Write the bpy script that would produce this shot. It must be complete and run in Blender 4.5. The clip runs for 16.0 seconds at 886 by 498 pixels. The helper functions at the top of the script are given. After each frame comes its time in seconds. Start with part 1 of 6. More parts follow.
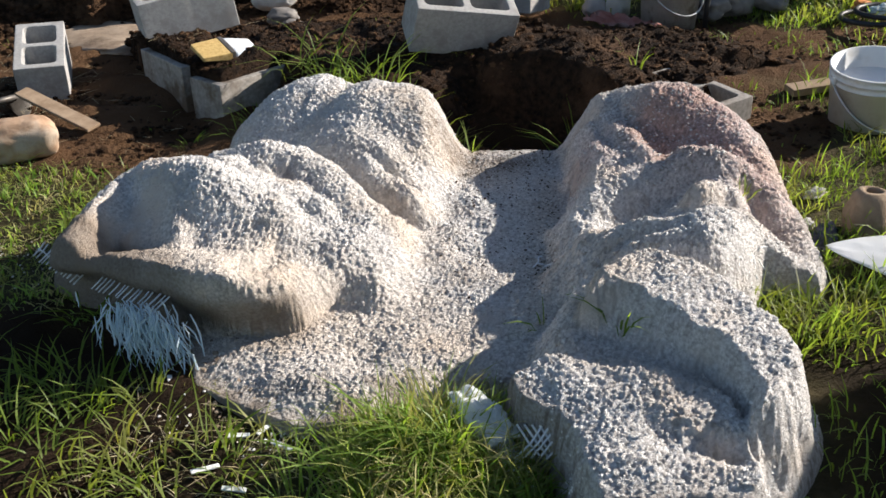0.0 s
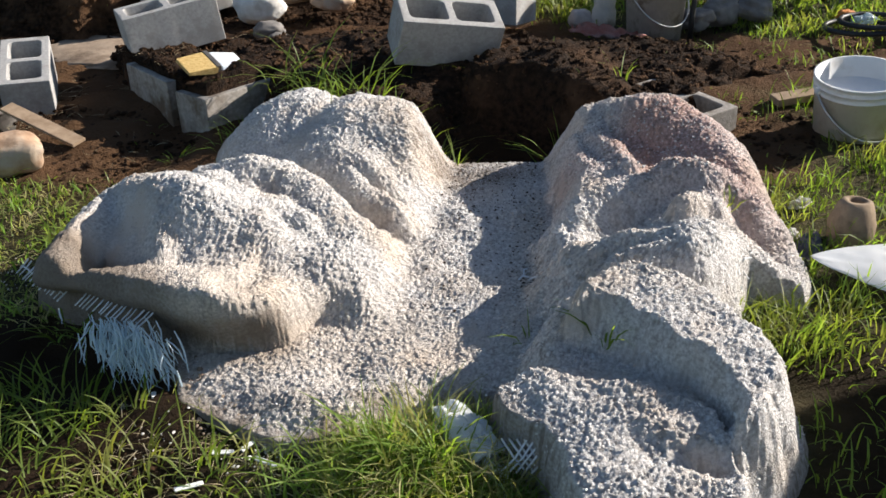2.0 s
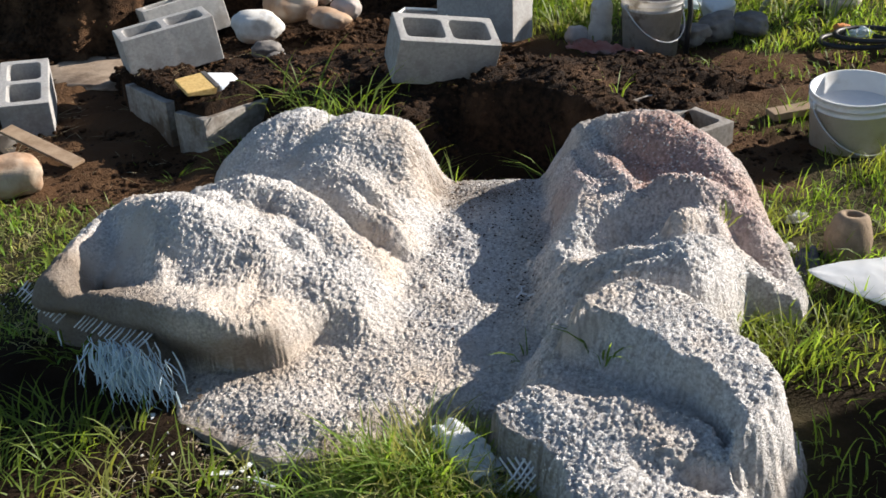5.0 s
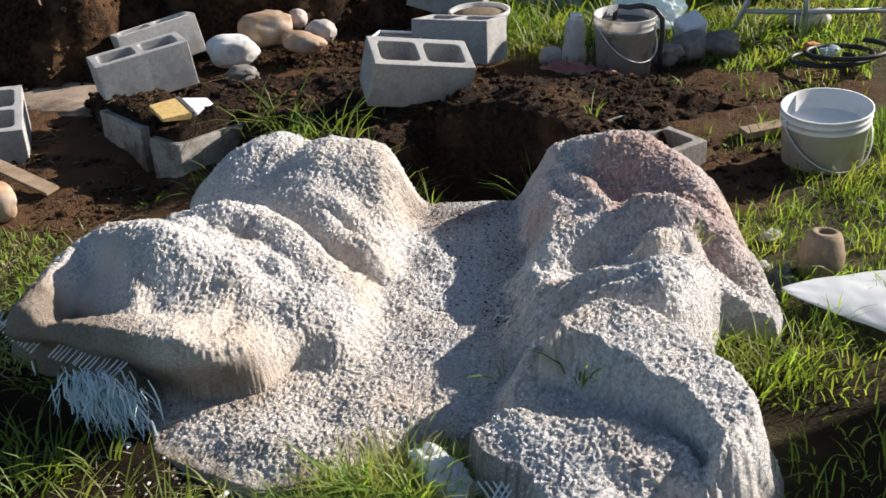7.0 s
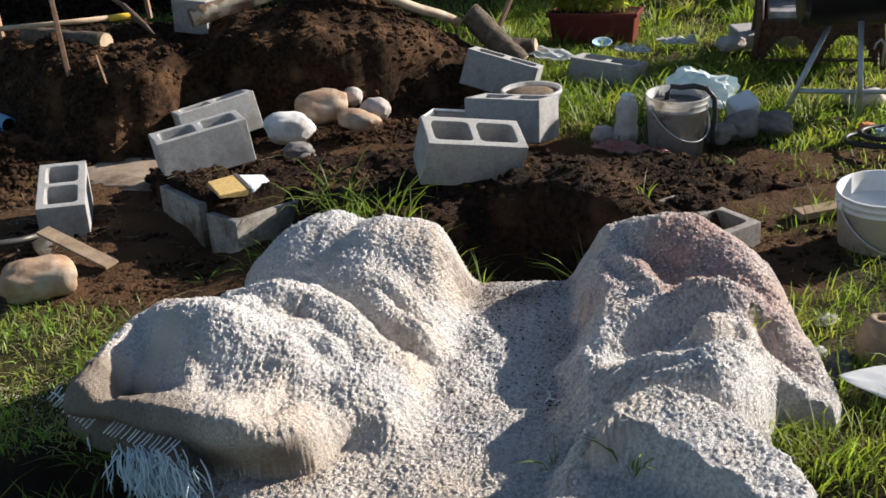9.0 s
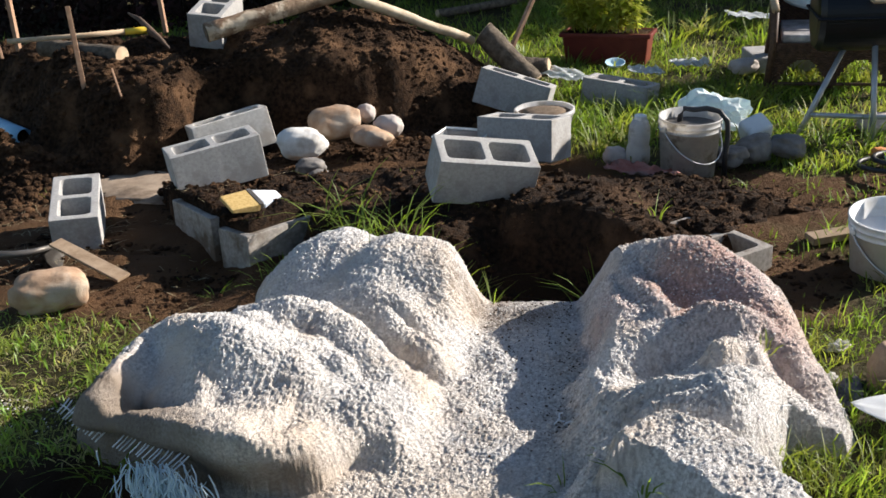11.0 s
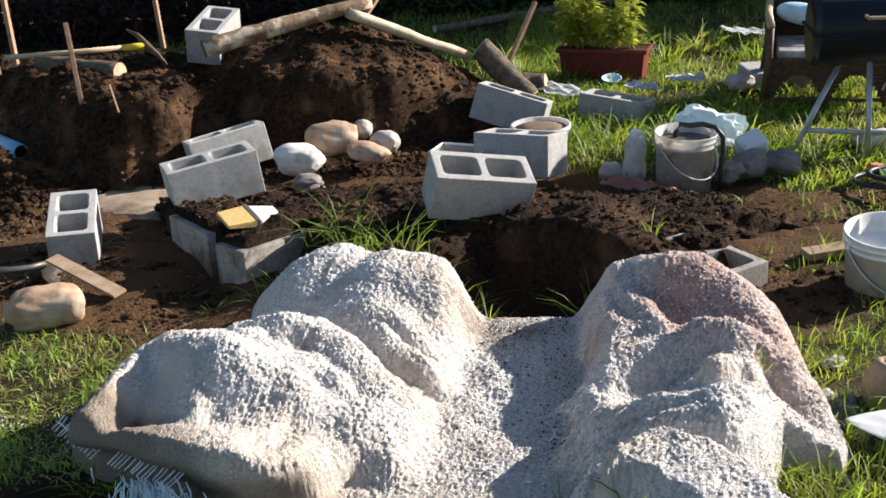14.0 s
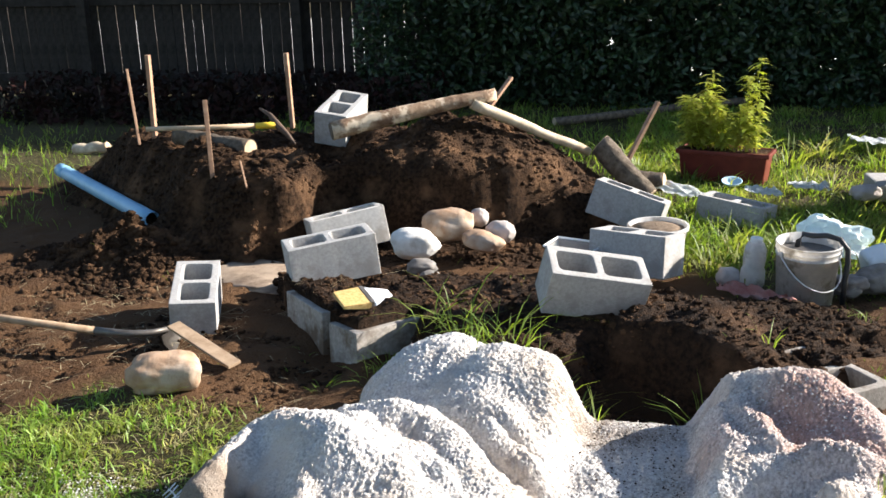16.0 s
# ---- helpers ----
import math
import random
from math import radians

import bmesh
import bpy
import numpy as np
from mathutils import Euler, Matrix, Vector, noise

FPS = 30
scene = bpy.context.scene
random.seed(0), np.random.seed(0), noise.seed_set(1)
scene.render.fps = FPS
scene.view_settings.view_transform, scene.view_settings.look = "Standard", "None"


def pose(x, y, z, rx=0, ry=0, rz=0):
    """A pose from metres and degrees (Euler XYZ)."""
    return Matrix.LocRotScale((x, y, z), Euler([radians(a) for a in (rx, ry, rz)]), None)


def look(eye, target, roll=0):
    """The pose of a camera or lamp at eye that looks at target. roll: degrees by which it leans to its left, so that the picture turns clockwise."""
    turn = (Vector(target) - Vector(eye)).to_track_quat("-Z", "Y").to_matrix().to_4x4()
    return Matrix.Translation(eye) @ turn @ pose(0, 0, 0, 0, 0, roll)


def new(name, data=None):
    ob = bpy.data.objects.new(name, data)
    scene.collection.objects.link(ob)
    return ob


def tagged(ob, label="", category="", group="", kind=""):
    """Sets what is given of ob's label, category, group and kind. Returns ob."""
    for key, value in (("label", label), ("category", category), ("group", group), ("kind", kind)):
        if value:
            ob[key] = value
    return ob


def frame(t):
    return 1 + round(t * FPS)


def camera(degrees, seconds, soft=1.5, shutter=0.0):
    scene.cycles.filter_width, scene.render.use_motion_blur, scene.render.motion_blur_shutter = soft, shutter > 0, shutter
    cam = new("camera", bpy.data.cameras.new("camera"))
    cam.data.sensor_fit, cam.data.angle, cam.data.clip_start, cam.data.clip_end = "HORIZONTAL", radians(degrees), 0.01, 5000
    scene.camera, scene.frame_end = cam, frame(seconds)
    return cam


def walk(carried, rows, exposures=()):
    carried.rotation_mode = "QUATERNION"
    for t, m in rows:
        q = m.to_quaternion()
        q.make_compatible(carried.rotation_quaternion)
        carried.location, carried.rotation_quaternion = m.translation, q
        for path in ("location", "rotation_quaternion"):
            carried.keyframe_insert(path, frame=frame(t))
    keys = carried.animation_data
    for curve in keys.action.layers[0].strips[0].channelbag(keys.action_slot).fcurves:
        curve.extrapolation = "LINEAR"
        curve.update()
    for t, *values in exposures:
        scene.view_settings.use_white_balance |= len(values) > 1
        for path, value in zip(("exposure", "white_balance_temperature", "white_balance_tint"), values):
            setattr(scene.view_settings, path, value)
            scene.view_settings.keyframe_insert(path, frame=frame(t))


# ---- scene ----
cam = camera(47.3, 16.0, soft=1.6)
PATH = [
    (0, (0.169, -0.159, 1.407), (0.05, 1.563, 0.398), -3.0),
    (0.5, (0.178, -0.157, 1.41), (0.055, 1.57, 0.409), -3.2),
    (1, (0.182, -0.154, 1.408), (0.075, 1.579, 0.416), -2.9),
    (1.5, (0.184, -0.152, 1.411), (0.099, 1.575, 0.406), -2.2),
    (2, (0.187, -0.151, 1.412), (0.084, 1.582, 0.419), -3.2),
    (2.5, (0.185, -0.151, 1.418), (0.086, 1.593, 0.444), -3.0),
    (3, (0.187, -0.155, 1.42), (0.059, 1.592, 0.454), -3.8),
    (5.5, (0.204, -0.151, 1.424), (0.12, 1.597, 0.456), -3.8),
    (6, (0.21, -0.149, 1.425), (0.154, 1.607, 0.471), -3.9),
    (6.5, (0.211, -0.15, 1.426), (0.147, 1.606, 0.471), -4.0),
    (7, (0.21, -0.151, 1.432), (0.145, 1.615, 0.496), -4.0),
    (7.5, (0.211, -0.151, 1.438), (0.132, 1.625, 0.522), -3.9),
    (8, (0.211, -0.152, 1.447), (0.116, 1.637, 0.559), -4.1),
    (8.5, (0.207, -0.149, 1.457), (0.08, 1.661, 0.615), -4.1),
    (9, (0.204, -0.147, 1.468), (0.049, 1.676, 0.66), -4.5),
    (11.5, (0.196, -0.145, 1.48), (0.026, 1.689, 0.702), -3.6),
    (12, (0.198, -0.144, 1.483), (0.037, 1.693, 0.707), -3.7),
    (12.5, (0.203, -0.143, 1.485), (0.051, 1.698, 0.72), -3.8),
    (13, (0.203, -0.141, 1.481), (0.054, 1.7, 0.715), -3.6),
    (13.5, (0.203, -0.144, 1.486), (0.049, 1.701, 0.73), -3.7),
    (14, (0.205, -0.147, 1.486), (0.038, 1.698, 0.733), -3.7),
    (14.5, (0.197, -0.152, 1.498), (0.005, 1.708, 0.787), -3.6),
    (15, (0.189, -0.155, 1.507), (-0.058, 1.716, 0.844), -2.5),
    (15.5, (0.174, -0.158, 1.519), (-0.159, 1.714, 0.896), -2.0),
    (16, (0.17, -0.159, 1.525), (-0.199, 1.716, 0.935), -1.7),
]
walk(cam, [(t, look(eye, target, roll)) for t, eye, target, roll in PATH],
     [(0, 0.93), (7, 0.93), (9, 0.82), (11.5, 1.05), (14.5, 1.32), (16, 1.65)])

# ---- light ----
SUN_AZ, SUN_EL = 24.5, 24.0            # degrees from +x towards +y, and above the horizon
sun_dir = Vector((math.cos(radians(SUN_AZ)) * math.cos(radians(SUN_EL)), math.sin(radians(SUN_AZ)) * math.cos(radians(SUN_EL)), math.sin(radians(SUN_EL))))
world = bpy.data.worlds.new("sky")
scene.world = world
world.use_nodes = True
wn = world.node_tree
sky = wn.nodes.new("ShaderNodeTexSky")
sky.sky_type = "NISHITA"
sky.sun_disc = False
sky.dust_density, sky.ozone_density, sky.air_density = 0.6, 1.6, 1.0
sky.sun_elevation = radians(SUN_EL)
sky.sun_rotation = radians(90 - SUN_AZ)
wn.nodes["Background"].inputs["Strength"].default_value = 0.068
wn.links.new(sky.outputs["Color"], wn.nodes["Background"].inputs["Color"])
sun = new("sun", bpy.data.lights.new("sun", "SUN"))
sun.data.energy = 5.0
sun.data.angle = radians(0.6)
sun.data.color = (1.0, 0.925, 0.845)
sun.matrix_world = look(sun_dir * 30, (0, 0, 0))


# ---- materials ----
def material(name, a, b, scale=8.0, rough=0.8, bump=0.3, bump_scale=60.0, dist=0.01, metal=0.0, c=None, c_scale=2.0, c_at=(0.5, 0.65), spec=0.3, vary=0.0, coords="Object"):
    """Two colours mixed by fine noise, a third in larger stains, and fine relief."""
    m = bpy.data.materials.new(name)
    m.use_nodes = True
    t = m.node_tree
    p = t.nodes["Principled BSDF"]
    tc = t.nodes.new("ShaderNodeTexCoord")

    def noise_node(s, detail=6.0, r=0.6):
        n = t.nodes.new("ShaderNodeTexNoise")
        n.inputs["Scale"].default_value = s
        n.inputs["Detail"].default_value = detail
        n.inputs["Roughness"].default_value = r
        t.links.new(tc.outputs[coords], n.inputs["Vector"])
        return n.outputs["Fac"]

    def ramp(fac, lo, hi):
        r = t.nodes.new("ShaderNodeMapRange")
        r.inputs["From Min"].default_value = lo
        r.inputs["From Max"].default_value = hi
        t.links.new(fac, r.inputs["Value"])
        return r.outputs["Result"]

    def mix(fac, one, two):
        x = t.nodes.new("ShaderNodeMix")
        x.data_type = "RGBA"
        t.links.new(fac, x.inputs["Factor"])
        for sock, val in ((x.inputs["A"], one), (x.inputs["B"], two)):
            if isinstance(val, tuple):
                sock.default_value = (*val, 1)
            else:
                t.links.new(val, sock)
        return x.outputs["Result"]

    col = mix(ramp(noise_node(scale), 0.35, 0.65), a, b)
    if c:
        col = mix(ramp(noise_node(c_scale, 4.0), *c_at), col, c)
    if vary:
        info = t.nodes.new("ShaderNodeObjectInfo")
        hs = t.nodes.new("ShaderNodeHueSaturation")
        t.links.new(ramp2(t, info.outputs["Random"], 1 - vary, 1 + vary), hs.inputs["Value"])
        t.links.new(col, hs.inputs["Color"])
        col = hs.outputs["Color"]
    t.links.new(col, p.inputs["Base Color"])
    p.inputs["Roughness"].default_value = rough
    p.inputs["Metallic"].default_value = metal
    p.inputs["Specular IOR Level"].default_value = spec
    if bump:
        bn = t.nodes.new("ShaderNodeBump")
        bn.inputs["Strength"].default_value = bump
        bn.inputs["Distance"].default_value = dist
        t.links.new(noise_node(bump_scale, 8.0, 0.65), bn.inputs["Height"])
        t.links.new(bn.outputs["Normal"], p.inputs["Normal"])
    return m


def ramp2(t, sock, lo, hi):
    r = t.nodes.new("ShaderNodeMapRange")
    r.inputs["To Min"].default_value = lo
    r.inputs["To Max"].default_value = hi
    t.links.new(sock, r.inputs["Value"])
    return r.outputs["Result"]


M_BLOCK = material("concrete_block", (0.31, 0.302, 0.292), (0.41, 0.40, 0.383), 90, 0.95, 0.5, 220, 0.004, c=(0.28, 0.265, 0.245), c_scale=9, vary=0.06)
M_PALEBLOCK = material("pale_weathered_concrete", (0.46, 0.44, 0.41), (0.58, 0.56, 0.52), 60, 0.95, 0.5, 200, 0.004, c=(0.40, 0.36, 0.31), c_scale=9)
M_DIRTYBLOCK = material("soil_stained_concrete", (0.24, 0.215, 0.19), (0.36, 0.335, 0.30), 60, 0.95, 0.5, 200, 0.004, c=(0.13, 0.095, 0.065), c_scale=7, c_at=(0.45, 0.6))
M_SOIL = material("dark_soil", (0.015, 0.0085, 0.005), (0.066, 0.037, 0.020), 45, 0.95, 1.0, 120, 0.02, c=(0.130, 0.072, 0.038), c_scale=5, spec=0.1)
M_MOIST = material("moist_soil", (0.010, 0.006, 0.0035), (0.046, 0.026, 0.0145), 45, 0.95, 1.0, 120, 0.02, c=(0.105, 0.058, 0.031), c_scale=4, c_at=(0.52, 0.68), spec=0.15)
M_PLASTER = material("rough_plaster", (0.46, 0.43, 0.405), (0.86, 0.84, 0.815), 120, 0.95, 1.0, 190, 0.010, c=(0.68, 0.61, 0.54), c_scale=4.5, spec=0.15)
M_GRASS = material("grass_blade", (0.10, 0.165, 0.018), (0.205, 0.30, 0.06), 6, 0.5, 0, c=(0.26, 0.28, 0.075), c_scale=2.5, spec=0.3)
M_LUSH = material("lush_grass_blade", (0.13, 0.22, 0.025), (0.25, 0.38, 0.08), 6, 0.45, 0, c=(0.32, 0.36, 0.10), c_scale=2.5, spec=0.4)
M_GROUND = material("ground_earth", (0.048, 0.046, 0.02), (0.10, 0.082, 0.042), 25, 0.95, 1.0, 70, 0.03, spec=0.1)
M_BARK = material("bark", (0.16, 0.10, 0.06), (0.32, 0.23, 0.15), 30, 0.9, 0.7, 60, 0.01)
M_TIMBER = material("sawn_timber", (0.42, 0.30, 0.19), (0.56, 0.42, 0.28), 18, 0.75, 0.2, 90, 0.003, c=(0.35, 0.25, 0.16))
M_STONE = material("tan_stone", (0.31, 0.195, 0.12), (0.46, 0.32, 0.215), 14, 0.85, 0.4, 60, 0.008, c=(0.44, 0.36, 0.28), c_scale=6)
M_WHITESTONE = material("white_stone", (0.62, 0.60, 0.55), (0.78, 0.76, 0.72), 14, 0.85, 0.35, 60, 0.006, c=(0.5, 0.46, 0.4), c_scale=9)
M_GREYSTONE = material("grey_stone", (0.13, 0.12, 0.11), (0.24, 0.22, 0.20), 14, 0.85, 0.35, 60, 0.006)
M_WHITEPLASTIC = material("white_plastic", (0.72, 0.72, 0.70), (0.80, 0.80, 0.78), 12, 0.4, 0, c=(0.62, 0.60, 0.55), c_scale=12, spec=0.5)
M_TERRACOTTA = material("red_plastic", (0.11, 0.017, 0.012), (0.16, 0.028, 0.018), 12, 0.5, 0.1, 60)
M_BLACK = material("black_enamel", (0.004, 0.005, 0.008), (0.007, 0.008, 0.012), 9, 0.38, 0, spec=0.3)
M_LEAF = material("hedge_leaf", (0.016, 0.036, 0.014), (0.045, 0.075, 0.03), 4, 0.38, 0, spec=0.5)
M_PLANTLEAF = material("plant_leaf", (0.27, 0.32, 0.04), (0.50, 0.50, 0.12), 9, 0.5, 0, spec=0.4)
M_FENCE = material("weathered_fence", (0.018, 0.014, 0.011), (0.04, 0.032, 0.026), 15, 0.9, 0.3, 60)
M_BLUEPIPE = material("blue_pipe", (0.20, 0.42, 0.60), (0.26, 0.48, 0.66), 9, 0.4, 0, spec=0.5)


M_PALEBACKING = material("pale_backing", (0.55, 0.53, 0.50), (0.66, 0.64, 0.60), 4, 0.9, 0.1, 30)
M_CRUMB = material("plaster_crumb", (0.60, 0.57, 0.53), (0.78, 0.76, 0.73), 60, 0.95, 0.3, 200, 0.003, c=(0.58, 0.48, 0.40), c_scale=4.5, spec=0.0)
M_DRYGRASS = material("dry_grass_blade", (0.17, 0.22, 0.045), (0.34, 0.34, 0.11), 5, 0.6, 0, c=(0.48, 0.42, 0.22), c_scale=4, spec=0.3)
M_PEEL = material("peeling_bark", (0.15, 0.085, 0.05), (0.40, 0.28, 0.18), 16, 0.85, 0.9, 40, 0.015, c=(0.62, 0.50, 0.36), c_scale=9, c_at=(0.5, 0.56))
M_STRAW = material("dry_straw", (0.34, 0.27, 0.15), (0.52, 0.44, 0.28), 12, 0.8, 0)
M_GREYSTONE2 = material("pink_grey_stone", (0.40, 0.34, 0.30), (0.52, 0.46, 0.42), 10, 0.8, 0.3, 60, 0.005)
M_PALEWOOD = material("peeled_wood", (0.48, 0.38, 0.26), (0.62, 0.52, 0.38), 20, 0.8, 0.3, 60, 0.005, c=(0.36, 0.27, 0.18), c_scale=7)
M_OLDBARK = material("weathered_bark", (0.07, 0.053, 0.038), (0.17, 0.135, 0.10), 26, 0.95, 0.8, 50, 0.012)
M_OLDWOOD = material("weathered_wood", (0.25, 0.17, 0.105), (0.39, 0.285, 0.19), 22, 0.85, 0.3, 80, 0.004)
M_STAKE = material("stake_wood", (0.27, 0.155, 0.095), (0.40, 0.25, 0.16), 22, 0.75, 0.15, 80, 0.003)
M_SLAB = material("dusty_concrete", (0.25, 0.185, 0.13), (0.36, 0.28, 0.205), 14, 0.95, 0.5, 60, 0.008, c=(0.14, 0.10, 0.07), c_scale=5)
M_YELLOW = material("yellow_paint", (0.62, 0.42, 0.03), (0.72, 0.50, 0.05), 10, 0.5, 0)
M_RUST = material("rusty_steel", (0.07, 0.05, 0.04), (0.14, 0.09, 0.06), 30, 0.7, 0.3, 80, 0.003, metal=0.3)
M_STEEL = material("dull_steel", (0.10, 0.09, 0.08), (0.17, 0.155, 0.14), 20, 0.5, 0.15, 80, 0.002, metal=0.6)
M_WIRE = material("galvanised_wire", (0.55, 0.55, 0.55), (0.66, 0.66, 0.66), 20, 0.4, 0, metal=0.6)
M_ALU = material("grey_tube", (0.36, 0.37, 0.38), (0.46, 0.47, 0.48), 14, 0.4, 0, metal=0.5)
M_BRISTLE = material("bristle", (0.46, 0.30, 0.10), (0.62, 0.44, 0.18), 90, 0.85, 0.8, 200, 0.004)
M_WHITEPAINT = material("white_paint", (0.72, 0.73, 0.75), (0.80, 0.80, 0.80), 14, 0.5, 0.1, 60, 0.002, c=(0.55, 0.62, 0.70), c_scale=8)
M_GRIMY = material("grimy_plastic", (0.60, 0.59, 0.58), (0.80, 0.79, 0.77), 14, 0.45, 0.15, 40, 0.003, c=(0.40, 0.36, 0.31), c_scale=13, c_at=(0.52, 0.66))
M_DARKWATER = material("dark_residue", (0.05, 0.045, 0.04), (0.12, 0.11, 0.10), 12, 0.4, 0.3, 40)
M_RUBBER = material("black_rubber", (0.015, 0.015, 0.016), (0.03, 0.03, 0.03), 14, 0.5, 0, spec=0.4)
M_DRYSOIL = material("dry_soil", (0.12, 0.085, 0.055), (0.22, 0.16, 0.11), 40, 0.95, 0.8, 90, 0.01)
M_CLAY = material("tan_clay", (0.21, 0.15, 0.10), (0.33, 0.25, 0.17), 16, 0.95, 0.6, 50, 0.008, c=(0.18, 0.14, 0.10), c_scale=9)
M_BAG = material("white_film", (0.82, 0.83, 0.85), (0.88, 0.88, 0.88), 9, 0.35, 0.15, 40, 0.004, spec=0.5)
bag_tree = M_BAG.node_tree                                  # thin film lets light through
film_glow, film_mix = bag_tree.nodes.new("ShaderNodeBsdfTranslucent"), bag_tree.nodes.new("ShaderNodeMixShader")
film_glow.inputs["Color"].default_value = (0.86, 0.88, 0.90, 1)
film_mix.inputs["Fac"].default_value = 0.4
bag_tree.links.new(bag_tree.nodes["Principled BSDF"].outputs[0], film_mix.inputs[1])
bag_tree.links.new(film_glow.outputs[0], film_mix.inputs[2])
bag_tree.links.new(film_mix.outputs[0], bag_tree.nodes["Material Output"].inputs["Surface"])
M_BLUEBAG = material("pale_blue_film", (0.68, 0.80, 0.83), (0.86, 0.88, 0.88), 5, 0.35, 0.15, 40, 0.004, spec=0.5)
M_FILM = material("thin_film", (0.62, 0.66, 0.66), (0.74, 0.76, 0.75), 9, 0.3, 0.2, 60, 0.004, spec=0.5)
M_FILM.node_tree.nodes["Principled BSDF"].inputs["Transmission Weight"].default_value = 0.35
M_DARKCLOTH = material("dark_cloth", (0.07, 0.065, 0.075), (0.20, 0.18, 0.18), 14, 0.9, 0.3, 90, 0.003)
M_ORANGE = material("orange_scrap", (0.55, 0.18, 0.04), (0.62, 0.26, 0.07), 20, 0.6, 0.1)
M_PINK = material("faded_pink_cloth", (0.52, 0.20, 0.16), (0.64, 0.36, 0.31), 14, 0.9, 0.3, 120, 0.003, c=(0.40, 0.32, 0.28), c_scale=6)
M_LATH = material("white_lath", (0.70, 0.72, 0.74), (0.78, 0.78, 0.78), 20, 0.5, 0, c=(0.55, 0.55, 0.54), c_scale=14)
M_FIBRE = material("fibre_white", (0.50, 0.64, 0.72), (0.70, 0.79, 0.84), 20, 0.5, 0)
M_BLUEWHITE = material("pale_blue_fabric", (0.36, 0.56, 0.66), (0.56, 0.70, 0.76), 6, 0.7, 0.1, 60, 0.003)
M_CUSHION = material("cushion_cloth", (0.20, 0.19, 0.185), (0.46, 0.44, 0.43), 14, 0.9, 0.2, 90, 0.003)
M_WICKER = material("brown_wicker", (0.05, 0.026, 0.015), (0.12, 0.066, 0.037), 40, 0.6, 0.3, 90, 0.003)
M_WICKERPALE = material("pale_wicker", (0.34, 0.24, 0.14), (0.46, 0.34, 0.22), 40, 0.6, 0.3, 90, 0.003)
M_RED = material("red_paint", (0.60, 0.02, 0.02), (0.68, 0.03, 0.03), 10, 0.4, 0)
M_DARKLEAF = material("dark_red_leaf", (0.010, 0.010, 0.006), (0.030, 0.010, 0.009), 3, 0.7, 0, spec=0.1)
M_CLEAR = material("clear_plastic", (0.55, 0.56, 0.56), (0.66, 0.66, 0.66), 9, 0.25, 0, spec=0.5)
M_CLEAR.node_tree.nodes["Principled BSDF"].inputs["Transmission Weight"].default_value = 0.6


def attribute_mix(m, name, tints):
    """Lays colours over a material where an attribute's channels say so."""
    t = m.node_tree
    p = t.nodes["Principled BSDF"]
    at = t.nodes.new("ShaderNodeAttribute")
    at.attribute_name = name
    sep = t.nodes.new("ShaderNodeSeparateColor")
    t.links.new(at.outputs["Color"], sep.inputs["Color"])
    col = p.inputs["Base Color"].links[0].from_socket
    for ch, mul, tint in tints:
        k = t.nodes.new("ShaderNodeMath")
        k.operation = "MULTIPLY"
        k.inputs[1].default_value = mul
        t.links.new(sep.outputs[ch], k.inputs[0])
        x = t.nodes.new("ShaderNodeMix")
        x.data_type = "RGBA"
        x.blend_type = "MULTIPLY" if tint[3] else "MIX"
        t.links.new(k.outputs[0], x.inputs["Factor"])
        t.links.new(col, x.inputs["A"])
        if isinstance(tint[0], float):
            x.inputs["B"].default_value = (*tint[:3], 1)
        col = x.outputs["Result"]
    t.links.new(col, p.inputs["Base Color"])


# tint: pink, tan, and dark brown for dirt and the painted lip shade
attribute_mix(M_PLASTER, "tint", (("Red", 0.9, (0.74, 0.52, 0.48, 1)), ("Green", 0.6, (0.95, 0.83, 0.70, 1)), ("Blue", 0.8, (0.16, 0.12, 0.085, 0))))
# cover: bare earth, random stains, and dark wet earth with painted shade
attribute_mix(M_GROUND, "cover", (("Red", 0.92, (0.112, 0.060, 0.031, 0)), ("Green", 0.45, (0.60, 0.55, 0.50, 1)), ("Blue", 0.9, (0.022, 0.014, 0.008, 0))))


def leafy(m, spread, glow, share=0.45):
    """Per-blade variation and light through the blade."""
    t = m.node_tree
    p = t.nodes["Principled BSDF"]
    col = p.inputs["Base Color"].links[0].from_socket
    geo = t.nodes.new("ShaderNodeNewGeometry")
    hs = t.nodes.new("ShaderNodeHueSaturation")
    t.links.new(ramp2(t, geo.outputs["Random Per Island"], 1 - spread, 1 + spread), hs.inputs["Value"])
    t.links.new(ramp2(t, geo.outputs["Random Per Island"], 0.485, 0.515), hs.inputs["Hue"])
    t.links.new(col, hs.inputs["Color"])
    t.links.new(hs.outputs["Color"], p.inputs["Base Color"])
    tr = t.nodes.new("ShaderNodeBsdfTranslucent")
    mul = t.nodes.new("ShaderNodeMix")
    mul.data_type, mul.blend_type = "RGBA", "MULTIPLY"
    mul.inputs["Factor"].default_value = 1
    t.links.new(hs.outputs["Color"], mul.inputs["A"])
    mul.inputs["B"].default_value = (*glow, 1)
    t.links.new(mul.outputs["Result"], tr.inputs["Color"])
    ms = t.nodes.new("ShaderNodeMixShader")
    ms.inputs["Fac"].default_value = share
    t.links.new(p.outputs["BSDF"], ms.inputs[1])
    t.links.new(tr.outputs["BSDF"], ms.inputs[2])
    t.links.new(ms.outputs["Shader"], t.nodes["Material Output"].inputs["Surface"])


